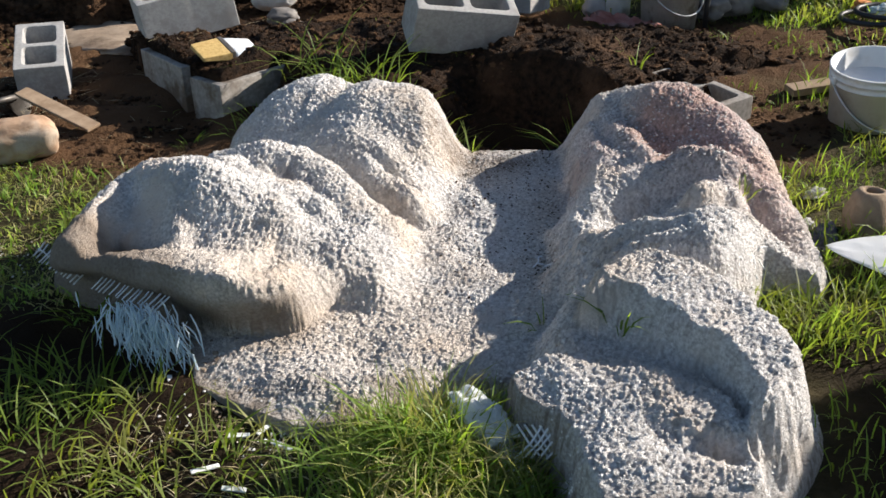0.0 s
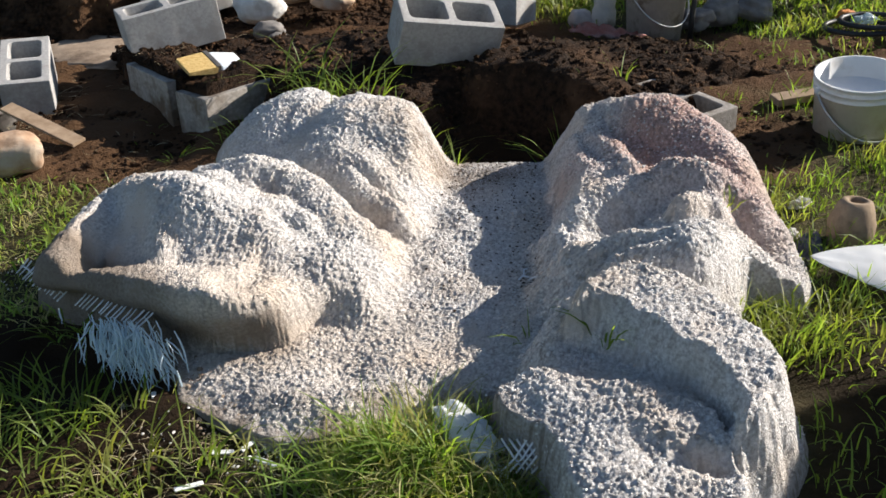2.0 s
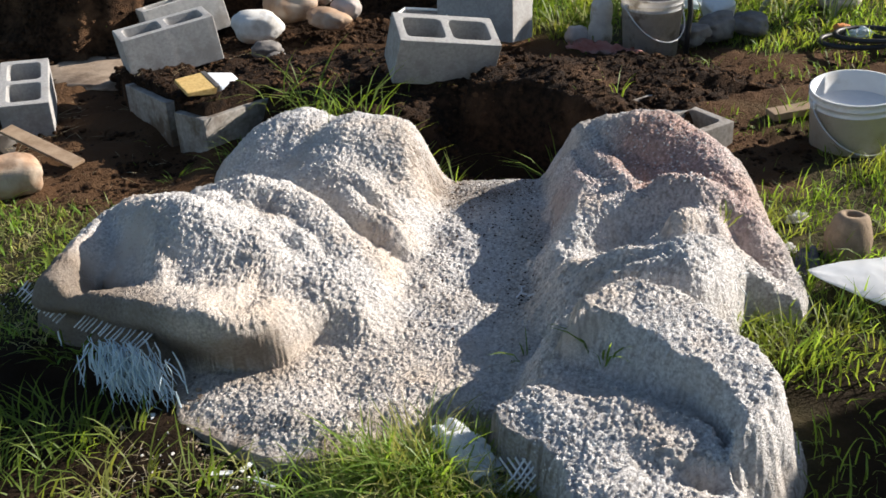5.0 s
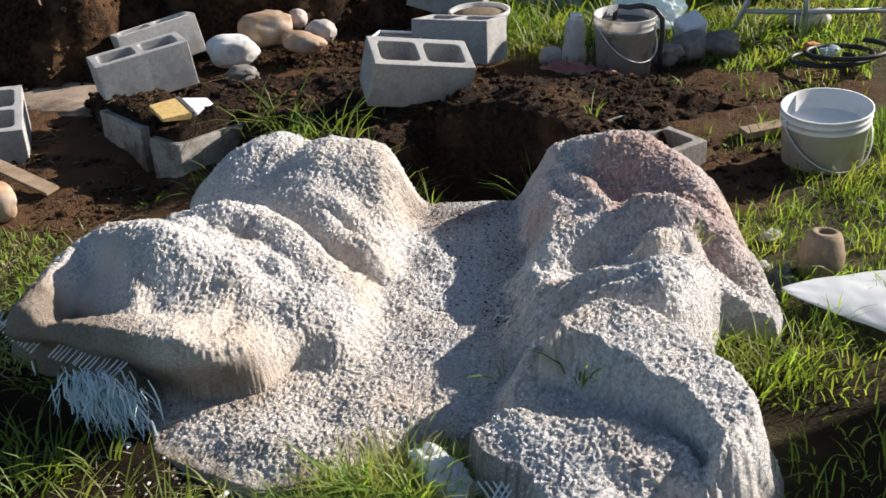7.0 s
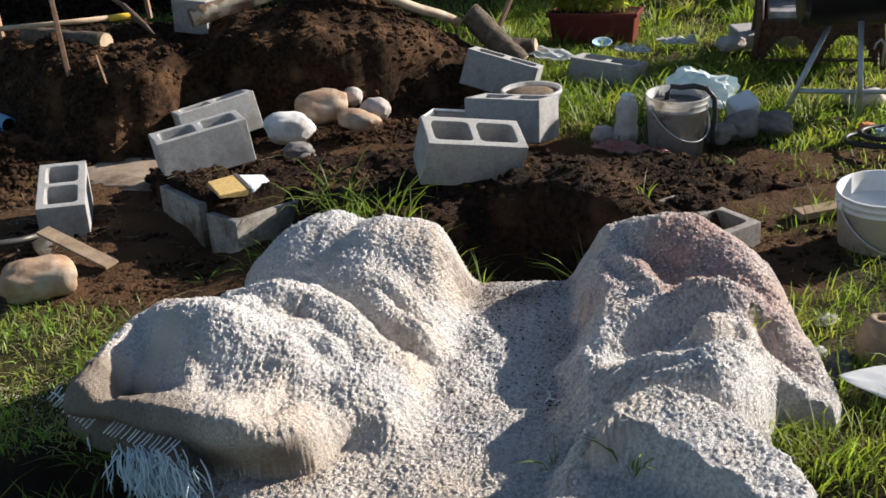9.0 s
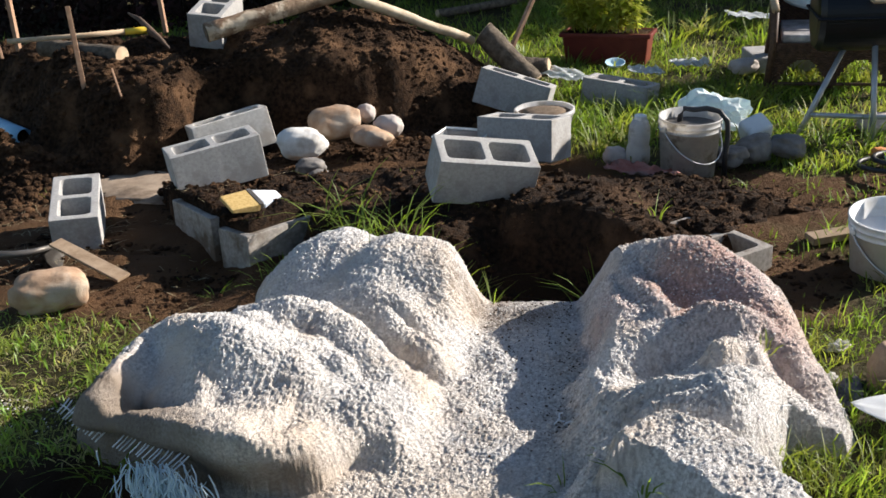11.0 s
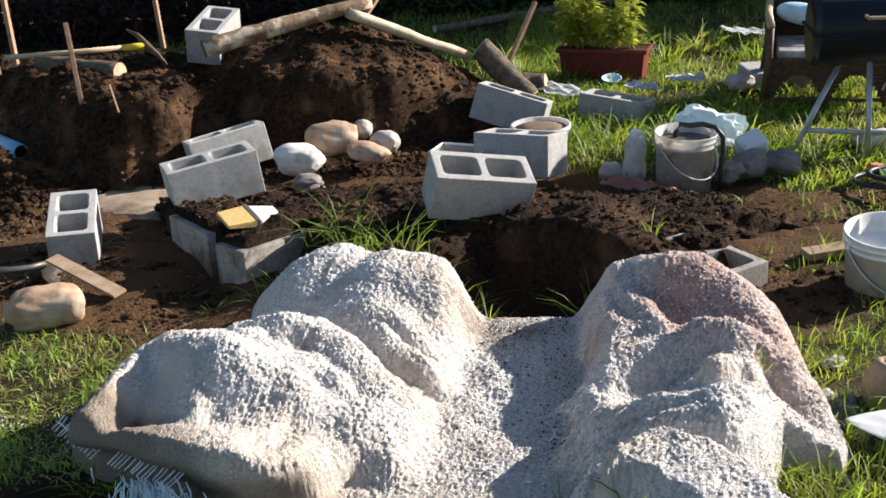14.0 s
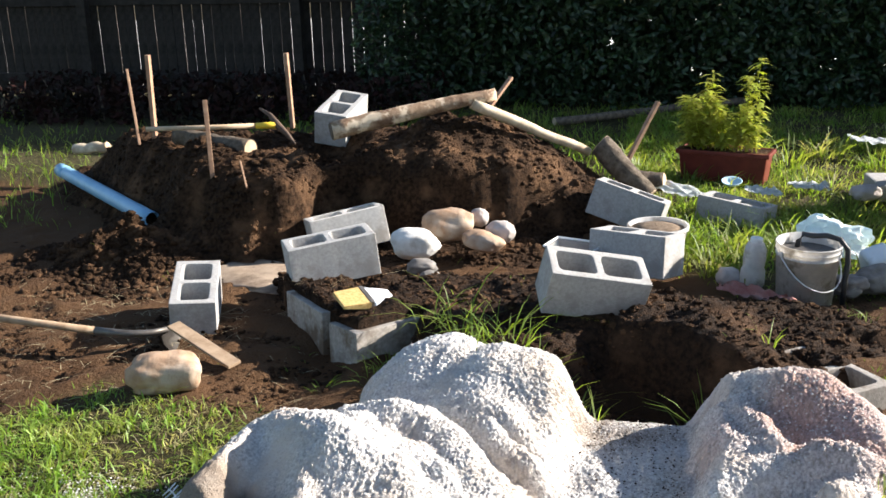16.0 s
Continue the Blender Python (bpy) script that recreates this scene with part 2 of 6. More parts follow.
leafy(M_GRASS, 0.4, (1.6, 1.55, 0.75), 0.5)
leafy(M_LUSH, 0.35, (1.6, 1.55, 0.75), 0.5)
leafy(M_DRYGRASS, 0.3, (1.4, 1.4, 0.8))
leafy(M_PLANTLEAF, 0.3, (1.3, 1.3, 0.6), 0.5)
leafy(M_BAG, 0.03, (0.95, 1.0, 1.0), 0.45)
leafy(M_BLUEBAG, 0.03, (0.98, 1.02, 1.02), 0.35)
leafy(M_GRIMY, 0.02, (1.1, 1.05, 0.98), 0.45)
leafy(M_LEAF, 0.4, (1.0, 1.1, 0.6), 0.25)


# ---- tools ----
def vnoise(x, y, scale, seed=0):
    """Smooth value noise in -1..1 on arrays."""
    x, y = np.asarray(x) / scale, np.asarray(y) / scale
    xi, yi = np.floor(x).astype(np.int64), np.floor(y).astype(np.int64)
    u, v = x - xi, y - yi
    u, v = u * u * (3 - 2 * u), v * v * (3 - 2 * v)

    def h(i, j):
        n = (i * 374761393 + j * 668265263 + seed * 974634777) & 0xFFFFFFFF
        n = ((n ^ (n >> 13)) * 1274126177) & 0xFFFFFFFF
        return ((n ^ (n >> 16)) & 0xFFFF) / 32767.5 - 1
    return (h(xi, yi) * (1 - u) + h(xi + 1, yi) * u) * (1 - v) + (h(xi, yi + 1) * (1 - u) + h(xi + 1, yi + 1) * u) * v


def fbm(x, y, scale, octaves=4, seed=0):
    return sum(vnoise(x, y, scale / 2 ** k, seed + 17 * k) / 2 ** k for k in range(octaves))


def sstep(lo, hi, v):
    u = np.clip((v - lo) / (hi - lo), 0, 1)
    return u * u * (3 - 2 * u)


def along(x, y, line):
    """Distance to a polyline of (x, y, value) and the value at the nearest place of it."""
    best, val = np.full(np.shape(x), 1e9), np.zeros(np.shape(x))
    for (ax, ay, av), (bx, by, bv) in zip(line, line[1:]):
        dx, dy = bx - ax, by - ay
        u = np.clip(((x - ax) * dx + (y - ay) * dy) / (dx * dx + dy * dy), 0, 1)
        d = np.hypot(x - ax - u * dx, y - ay - u * dy)
        val = np.where(d < best, av + u * (bv - av), val)
        best = np.minimum(d, best)
    return best, val


def inside(x, y, poly):
    """Signed distance to a closed outline, positive inside."""
    best, odd = np.full(np.shape(x), 1e9), np.zeros(np.shape(x), bool)
    for (ax, ay), (bx, by) in zip(poly, poly[1:] + poly[:1]):
        dx, dy = bx - ax, by - ay
        u = np.clip(((x - ax) * dx + (y - ay) * dy) / (dx * dx + dy * dy), 0, 1)
        best = np.minimum(best, np.hypot(x - ax - u * dx, y - ay - u * dy))
        if dy:
            odd ^= ((ay > y) != (by > y)) & (x < ax + (y - ay) * dx / dy)
    return np.where(odd, best, -best)


def smax(a, b, k=0.05):
    h = np.clip(0.5 + 0.5 * (a - b) / k, 0, 1)
    return b + (a - b) * h + k * h * (1 - h)


def mesh_object(name, verts, faces, mat, parent=None, smooth=True):
    me = bpy.data.meshes.new(name)
    me.from_pydata([tuple(v) for v in verts] if not isinstance(verts, np.ndarray) else verts.tolist(), [], faces if not isinstance(faces, np.ndarray) else faces.tolist())
    me.materials.append(mat)
    if smooth:
        me.polygons.foreach_set("use_smooth", np.ones(len(me.polygons), bool))
    me.update()
    ob = new(name, me)
    if parent:
        ob.parent = parent
    return ob


def sheet(name, xs, ys, fn, mat, keep=None):
    """A sheet over a grid; fn gives x, y, z arrays."""
    gx, gy = np.meshgrid(xs, ys)
    px, py, pz = fn(gx, gy)
    n, m = len(ys), len(xs)
    idx = np.arange(n * m).reshape(n, m)
    f = np.stack([idx[:-1, :-1], idx[:-1, 1:], idx[1:, 1:], idx[1:, :-1]], -1).reshape(-1, 4)
    v = np.stack([px, py, pz], -1).reshape(-1, 3)
    if keep is not None:
        k = keep(gx, gy, pz).reshape(-1)
        f = f[k[f].any(1)]
        used = np.unique(f)
        back = np.zeros(len(v), int)
        back[used] = np.arange(len(used))
        v, f = v[used], back[f]
    return mesh_object(name, v, f, mat)


def part(name, bm, mat, parent=None, label="", smooth=False):
    """Links a bmesh as one mesh object under a thing or a part."""
    me = bpy.data.meshes.new(name)
    bm.normal_update()
    bm.to_mesh(me)
    bm.free()
    me.materials.append(mat)
    if smooth:
        me.polygons.foreach_set("use_smooth", np.ones(len(me.polygons), bool))
    ob = new(name, me)
    if parent:
        ob.parent = parent
    if label:
        ob["label"] = label
    return ob


def thing(name, m, label, category, group="", kind=""):
    ob = new(name)
    ob.empty_display_size = 0.05
    ob.matrix_world = m
    return tagged(ob, label, category, group, kind)


def put(ob, m, label, category, group="", kind=""):
    ob.matrix_world = m
    return tagged(ob, label, category, group, kind)


def box_bm(sx, sy, sz, bevel=0.004, base=True, segments=2):
    bm = bmesh.new()
    bmesh.ops.create_cube(bm, size=1)
    for v in bm.verts:
        v.co = Vector((v.co.x * sx, v.co.y * sy, (v.co.z + (0.5 if base else 0)) * sz))
    if bevel:
        bmesh.ops.bevel(bm, geom=bm.edges[:], offset=bevel, segments=segments, affect="EDGES", profile=0.6)
    return bm


def lathe_bm(profile, n=32, bm=None, close=True):
    """Turned shape from (radius, z) pairs."""
    bm = bm or bmesh.new()
    rings = [[bm.verts.new((r * math.cos(2 * math.pi * k / n), r * math.sin(2 * math.pi * k / n), z)) for k in range(n)] for r, z in profile]
    for a, b in zip(rings, rings[1:]):
        for k in range(n):
            bm.faces.new((a[k], a[(k + 1) % n], b[(k + 1) % n], b[k]))
    if close:
        bm.faces.new(list(reversed(rings[0])))
        bm.faces.new(rings[-1])
    return bm


def tube_bm(points, radii, n=10, bm=None, rough=0.0, seed=0):
    """A round bar along points."""
    bm = bm or bmesh.new()
    rng = random.Random(seed)
    pts = [Vector(p) for p in points]
    radii = [radii] * len(pts) if isinstance(radii, (int, float)) else radii
    rings = []
    for k, p in enumerate(pts):
        d = (pts[min(k + 1, len(pts) - 1)] - pts[max(k - 1, 0)]).normalized()
        side = d.cross(Vector((0, 0, 1)) if abs(d.z) < 0.9 else Vector((1, 0, 0))).normalized()
        up = side.cross(d)
        rings.append([bm.verts.new(p + (side * math.cos(2 * math.pi * i / n) + up * math.sin(2 * math.pi * i / n)) * radii[k] * (1 + rough * rng.uniform(-1, 1))) for i in range(n)])
    for a, b in zip(rings, rings[1:]):
        for i in range(n):
            bm.faces.new((a[i], a[(i + 1) % n], b[(i + 1) % n], b[i]))
    bm.faces.new(list(reversed(rings[0])))
    bm.faces.new(rings[-1])
    return bm


def stone_bm(sx, sy, sz, seed, lump=0.18, subdiv=4, fine=0.03, blunt=1.0):
    bm = bmesh.new()
    bmesh.ops.create_icosphere(bm, subdivisions=subdiv, radius=0.5)
    off = Vector((seed * 7.3, seed * 3.1, seed * 1.7))
    for v in bm.verts:
        n = v.co.normalized()
        k = 1 + lump * noise.noise(n * 1.3 + off) + lump * 0.5 * noise.noise(n * 2.9 + off) + fine * noise.noise(n * 8 + off)
        q = [math.copysign(abs(c) ** blunt, c) for c in n]
        v.co = Vector((q[0] * sx * k, q[1] * sy * k, q[2] * sz * k)) * 0.5
    return bm


# ---- ground ----
BARE = [  # outlines of bare earth: around the dig, behind the rockwork, the trodden path
    [(-3.4, 2.95), (-2.2, 2.75), (-1.75, 2.95), (-1.25, 2.8), (-1.05, 2.65), (-0.6, 2.7), (0.2, 2.55), (0.95, 2.65), (1.2, 2.8), (1.35, 3.15), (1.15, 3.45), (1.0, 3.7), (0.6, 4.2), (0.35, 4.6), (0.1, 5.0), (0.1, 5.7), (-0.3, 6.1), (-2.5, 6.6), (-3.7, 6.0), (-5.2, 6.2), (-5.2, 3.4)],
    [(-1.6, 1.95), (-1.05, 2.1), (-0.72, 1.9), (-0.60, 1.70), (-0.62, 1.45), (-0.8, 1.0), (-1.8, 1.0)],
    [(0.85, 3.7), (1.5, 3.55), (2.0, 3.75), (1.7, 4.15), (1.0, 4.25), (0.75, 4.1)],
]


def ground_z(x, y):
    z = -0.03 + 0.012 * fbm(x, y, 0.5, 3, 3) + 0.02 * fbm(x, y, 2.5, 2, 8)
    z = z - 0.13 * np.exp(-((x - 0.18) / 0.30) ** 2 - ((y - 3.03) / 0.17) ** 2)        # hollow behind the rockwork
    z = z - 0.05 * np.exp(-((x + 1.02) / 0.12) ** 2 - ((y - 3.2) / 0.35) ** 2)
    z = z - 0.06 * np.exp(-((x + 0.6) / 0.9) ** 2 - ((y - 4.85) / 0.3) ** 2)        # trench at the heap's foot
    z = z - 0.05 * np.exp(-((x + 0.95) / 0.3) ** 2 - ((y - 1.85) / 0.15) ** 2)
    z = z + 0.075 * np.exp(-((x - 0.02) / 0.15) ** 2 - ((y - 1.37) / 0.13) ** 2)
    z = z + 0.03 * np.exp(-((x + 0.25) / 0.38) ** 2 - ((y - 1.45) / 0.15) ** 2)
    z = z + 0.035 * np.exp(-((x + 0.52) / 0.14) ** 2 - ((y - 1.63) / 0.10) ** 2)
    return z


def bare(x, y):
    e = np.full(np.shape(x), -9.0)
    for poly in BARE:
        e = np.maximum(e, inside(x, y, poly))
    return sstep(-0.12, 0.12, e + 0.12 * fbm(x, y, 0.35, 4, 71))


def grid_axis(lo, hi, step, far_lo, far_hi):
    near = np.arange(lo, hi + step / 2, step)
    out_hi = hi + np.cumsum(step * 1.35 ** np.arange(1, 60))
    out_lo = lo - np.cumsum(step * 1.35 ** np.arange(1, 60))
    return np.concatenate([out_lo[out_lo > far_lo][::-1], near, out_hi[out_hi < far_hi]])


def add_colour(ob, name, fn):
    """A colour attribute on points, from a function of x, y, z arrays giving three channels."""
    co = np.zeros(len(ob.data.vertices) * 3, np.float32)
    ob.data.vertices.foreach_get("co", co)
    co = co.reshape(-1, 3)
    r, g, b = fn(co[:, 0], co[:, 1], co[:, 2])
    att = ob.data.color_attributes.new(name, "FLOAT_COLOR", "POINT")
    att.data.foreach_set("color", np.stack([r, g, b, np.ones(len(co))], -1).astype(np.float32).ravel())


def rough_ground(x, y):
    z = ground_z(x, y)
    return x, y, z + bare(x, y) * (0.016 * fbm(x, y, 0.14, 3, 75) + 0.008 * np.abs(vnoise(x, y, 0.045, 77)))


def wet_and_shaded(x, y):
    """Wet dark earth, with shade painted in, beside the rockwork and in the hollow behind it."""
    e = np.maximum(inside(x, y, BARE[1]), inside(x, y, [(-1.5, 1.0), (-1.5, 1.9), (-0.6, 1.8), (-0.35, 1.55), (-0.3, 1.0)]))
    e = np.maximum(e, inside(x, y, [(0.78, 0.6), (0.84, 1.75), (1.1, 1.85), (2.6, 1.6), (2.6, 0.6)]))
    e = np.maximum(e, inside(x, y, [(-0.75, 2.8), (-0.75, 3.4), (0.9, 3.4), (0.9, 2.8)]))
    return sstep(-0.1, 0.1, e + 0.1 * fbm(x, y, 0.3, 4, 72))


ground = sheet("ground", grid_axis(-3.6, 2.6, 0.022, -900, 900), grid_axis(0.6, 7.0, 0.022, -900, 900), rough_ground, M_GROUND)
add_colour(ground, "cover", lambda x, y, z: (bare(x, y), sstep(0.1, 0.5, fbm(x, y, 0.5, 4, 79)), wet_and_shaded(x, y)))
tagged(ground, "bare brown earth with thin grass and straw", "ground", kind="structure")
# pale sheet added behind the fence so the picket gaps look bright
paving = sheet("pavement", np.linspace(-12, 3, 16), np.linspace(10.4, 20, 12), lambda x, y: (x, y, 0 * x + 0.02), M_PALEBACKING)
tagged(paving, "pale flat sheet added beyond the fence to brighten its gaps", "paving", kind="structure")

# ---- soil ----
HEAP = [(-3.7, 5.6, 0.10), (-2.9, 5.5, 0.48), (-2.0, 5.5, 0.54), (-1.45, 5.4, 0.52), (-0.95, 5.3, 0.66), (-0.6, 5.45, 0.58), (-0.05, 5.65, 0.24), (0.2, 5.75, 0.0)]


def heap_z(x, y):
    d, h = along(x, y, HEAP)
    crest_y = np.interp(x, [p[0] for p in HEAP], [p[1] for p in HEAP])
    front = y < crest_y
    cut = sstep(-1.40, -1.66, x + 0.17 * fbm(x, y, 0.32, 3, 23))
    w = np.where(front, 0.85 + 0.35 * cut, 1.1)
    u = d / w
    slope = (1 - 0.74 * u) * (1 - 0.9 * sstep(0.40 + 0.06 * fbm(x, y, 0.25, 3, 26), 0.52, u))
    ledge = (1 - 0.16 * u) * (1 - sstep(0.66 + 0.05 * fbm(x, y, 0.25, 3, 27), 0.90, u))
    prof = np.where(front, (1 - cut) * slope + cut * ledge, 1 - sstep(0, 1, u))
    body = h * prof * sstep(0.0, 0.4, (x + 2.36) * 0.66 + (y - 4.58) * 0.75 + 0.05 * fbm(x, y, 0.3, 2, 29))
    z = body + (0.05 * fbm(x, y, 0.45, 3, 21) + 0.03 * fbm(x, y, 0.2, 2, 24) + 0.02 * fbm(x, y, 0.1, 3, 5) + 0.008 * np.abs(vnoise(x, y, 0.03, 6))) * sstep(0, 0.12, body)
    z = z + 0.17 * np.exp(-((x + 2.42) / 0.48) ** 2 - ((y - 4.47) / 0.22) ** 2) * (1.1 + 0.45 * fbm(x, y, 0.14, 3, 61))      # spoil before the pipe
    return -0.07 + z


soil_heap = sheet("spoil_mound", np.arange(-4.2, 0.6, 0.016), np.arange(3.8, 7.0, 0.016), lambda x, y: (x, y, heap_z(x, y)), M_SOIL, lambda x, y, z: z > ground_z(x, y) - 0.03)
tagged(soil_heap, "large heap of freshly dug dark brown soil with a cut face", "soil heap")

BED = [(-1.15, 3.98, 0.07), (-0.9, 3.75, 0.09), (-0.45, 3.7, 0.13), (0.0, 3.6, 0.14), (0.45, 3.62, 0.11), (0.85, 3.7, 0.03)]


EDGE_X, EDGE_Y = [-0.42, -0.55, -0.68, -0.82, -0.88, -0.975, -1.02, -1.096, -1.23, -1.36, -1.5], [2.8, 3.1, 3.2, 3.25, 3.30, 3.38, 3.42, 3.50, 3.66, 3.82, 4.1]      # held by the edging blocks
SHELF = [(-1.2, 3.85, 0.13), (-1.05, 3.62, 0.13), (-0.85, 3.44, 0.12), (-0.6, 3.45, 0.12), (-0.35, 3.30, 0.10), (-0.15, 3.36, 0.08)]


def bed_z(x, y):
    d, h = along(x, y, BED)
    line_y = np.interp(x, [p[0] for p in BED], [p[1] for p in BED])
    w = np.where(y < line_y, 0.46, 0.75)
    z = (h + 0.12) * (1 - sstep(0.15, 1, d / w)) - 0.12
    d, h = along(x, y, SHELF)
    z = smax(z, (h + 0.12) * (1 - sstep(0.35, 1, d / 0.30)) - 0.12, 0.04)
    d, h = along(x, y, [(0.2, 3.42, 0.17), (0.42, 3.30, 0.19), (0.58, 3.16, 0.17), (0.76, 3.04, 0.09)])
    z = smax(z, (h + 0.14) * (1 - sstep(0.3, 1, d / 0.21)) - 0.14, 0.03)
    d, h = along(x, y, [(0.76, 3.58, 0.06), (0.87, 3.40, 0.055)])
    z = smax(z, (h + 0.14) * (1 - sstep(0.45, 1, d / 0.17)) - 0.14, 0.02)
    z = z + 0.07 * np.exp(-((x + 0.62) / 0.28) ** 2 - ((y - 4.35) / 0.2) ** 2)
    held = sstep(0.0, 0.03, x - np.interp(y, EDGE_Y, EDGE_X) - 0.015) * (1 - sstep(-0.62, -0.70, x) * (1 - sstep(3.29, 3.33, y - 1.19 * (x + 0.85))))
    z = -0.14 + (z + 0.14) * held
    return z + 0.022 * fbm(x, y, 0.25, 3, 31) + 0.014 * fbm(x, y, 0.07, 3, 33) + 0.008 * np.abs(vnoise(x, y, 0.025, 35))


soil_bed = sheet("soil_bed", np.arange(-1.9, 1.6, 0.012), np.arange(2.75, 4.8, 0.012), lambda x, y: (x, y, bed_z(x, y)), M_MOIST, lambda x, y, z: z > ground_z(x, y) - 0.03)
tagged(soil_bed, "raised bank of loose dark soil with lumps", "soil bank")


def top_z(x, y):
    """Height of ground or soil at a place."""
    x, y = np.asarray(x, float), np.asarray(y, float)
    z = np.maximum(ground_z(x, y), np.where((x > -1.9) & (x < 1.6) & (y > 2.75) & (y < 4.8), bed_z(x, y), -9))
    return np.maximum(z, np.where((x > -4.2) & (x < 0.6) & (y > 3.8) & (y < 7), heap_z(x, y), -9))


def tz(x, y):
    return float(top_z(x, y))


# ---- plastered rockwork ----
OUTLINE = [(-1.04, 2.15), (-0.91, 2.075), (-0.76, 2.0), (-0.635, 1.915), (-0.567, 1.775), (-0.512, 1.657), (-0.395, 1.565), (-0.273, 1.513), (-0.113, 1.499), (0.027, 1.577), (0.132, 1.621), (0.186, 1.618), (0.169, 1.538), (0.203, 1.45), (0.268, 1.371), (0.283, 1.248), (0.303, 1.151), (0.624, 1.15), (0.737, 1.319), (0.795, 1.425), (0.846, 1.586), (0.841, 1.646), (0.846, 1.752), (0.82, 1.85), (0.78, 1.92), (0.80, 1.965), (0.83, 2.02), (0.916, 2.016), (0.97, 1.99), (1.0, 2.06), (1.0, 2.2), (0.98, 2.4), (0.92, 2.6), (0.8, 2.8), (0.62, 2.92), (0.45, 2.9), (0.34, 2.85), (0.08, 2.85), (0.0, 2.93), (-0.15, 3.03), (-0.4, 3.09), (-0.62, 3.04), (-0.72, 2.86), (-0.74, 2.62), (-0.92, 2.49), (-1.03, 2.35), (-1.09, 2.22)]
RIDGES = [  # line of x, y, height; widths towards the front and the back; roundness
    ([(-0.439, 2.92, 0.235), (-0.4, 2.928, 0.25), (-0.313, 2.878, 0.24), (-0.213, 2.816, 0.278), (-0.167, 2.81, 0.262)], 0.4, 0.24, 0.9),  # back hump
    ([(-0.345, 2.695, 0.215), (-0.261, 2.583, 0.215), (-0.199, 2.535, 0.195)], 0.21, 0.2, 1),  # its face
    ([(-0.441, 2.924, 0.22), (-0.549, 2.9, 0.14), (-0.634, 2.899, 0.07)], 0.17, 0.15, 1),  # its long side
    ([(-0.25, 2.483, 0.17), (-0.173, 2.407, 0.155), (-0.107, 2.373, 0.14), (-0.049, 2.424, 0.1), (0.013, 2.436, 0.05)], 0.1, 0.16, 0.9),  # its skirt
    ([(-0.6, 2.414, 0.23), (-0.484, 2.384, 0.27), (-0.41, 2.397, 0.25), (-0.328, 2.346, 0.232), (-0.233, 2.24, 0.205), (-0.161, 2.184, 0.165), (-0.1, 2.167, 0.11), (-0.047, 2.158, 0.05)], 0.24, 0.13, 1),  # middle hump
    ([(-0.866, 2.362, 0.2), (-0.776, 2.287, 0.255), (-0.68, 2.206, 0.3), (-0.578, 2.152, 0.312), (-0.505, 2.138, 0.285), (-0.435, 2.123, 0.25), (-0.353, 2.088, 0.21), (-0.269, 2.071, 0.16)], 0.185, 0.26, 1),  # outer hump
    ([(-0.564, 2.311, 0.26), (-0.448, 2.218, 0.235), (-0.329, 2.164, 0.21)], 0.16, 0.16, 1),  # saddle
    ([(-0.676, 2.192, 0.3), (-0.658, 2.121, 0.265), (-0.641, 2.058, 0.225)], 0.1, 0.15, 1),  # spur
    ([(-1.003, 2.054, 0.17), (-0.948, 2.048, 0.218), (-0.908, 2.1, 0.235), (-0.869, 2.263, 0.22)], 0.13, 0.14, 0.9),  # rim
    ([(-1.001, 2.069, 0.17), (-0.836, 1.967, 0.232), (-0.702, 1.938, 0.23), (-0.583, 1.899, 0.226), (-0.472, 1.871, 0.208), (-0.385, 1.876, 0.18), (-0.313, 1.967, 0.13), (-0.243, 2.08, 0.08)], 0.075, 0.13, 0.3),  # lip
    ([(-0.206, 2.074, 0.14), (-0.14, 2.026, 0.1), (-0.077, 2.021, 0.06), (-0.015, 2.015, 0.02)], 0.16, 0.16, 1.1),  # front swell
    ([(0.415, 2.784, 0.15), (0.477, 2.777, 0.215), (0.567, 2.747, 0.25), (0.646, 2.711, 0.28), (0.724, 2.681, 0.275), (0.78, 2.612, 0.25), (0.839, 2.481, 0.2)], 0.2, 0.22, 0.9),  # pink hump
    ([(0.484, 2.758, 0.215), (0.513, 2.607, 0.21), (0.55, 2.468, 0.205)], 0.11, 0.11, 1),  # shoulder
    ([(0.548, 2.401, 0.215), (0.578, 2.396, 0.21)], 0.06, 0.06, 1),  # knob
    ([(0.839, 2.481, 0.2), (0.894, 2.41, 0.15), (0.948, 2.381, 0.1), (0.958, 2.197, 0.06), (0.968, 2.069, 0.03)], 0.11, 0.11, 0.9),  # outer flank
    ([(0.406, 2.215, 0.165), (0.517, 2.286, 0.19), (0.595, 2.322, 0.215), (0.672, 2.346, 0.242), (0.756, 2.345, 0.242), (0.826, 2.345, 0.195), (0.874, 2.303, 0.15)], 0.11, 0.11, 0.9),  # upper fold
    ([(0.366, 2.023, 0.14), (0.428, 1.987, 0.185), (0.492, 1.967, 0.218), (0.561, 1.951, 0.245), (0.626, 1.953, 0.262), (0.683, 1.995, 0.255), (0.757, 2.073, 0.18)], 0.17, 0.085, 0.8),  # middle fold
    ([(0.309, 1.705, 0.15), (0.382, 1.773, 0.185), (0.446, 1.79, 0.215), (0.517, 1.775, 0.24), (0.584, 1.764, 0.235)], 0.16, 0.09, 1),  # lower fold
    ([(0.659, 2.136, 0.24), (0.752, 2.177, 0.228)], 0.1, 0.1, 1),  # fold root
    ([(0.745, 2.09, 0.19), (0.819, 2.079, 0.13), (0.89, 2.009, 0.08), (0.958, 1.989, 0.03)], 0.1, 0.1, 0.9),  # side flank
]


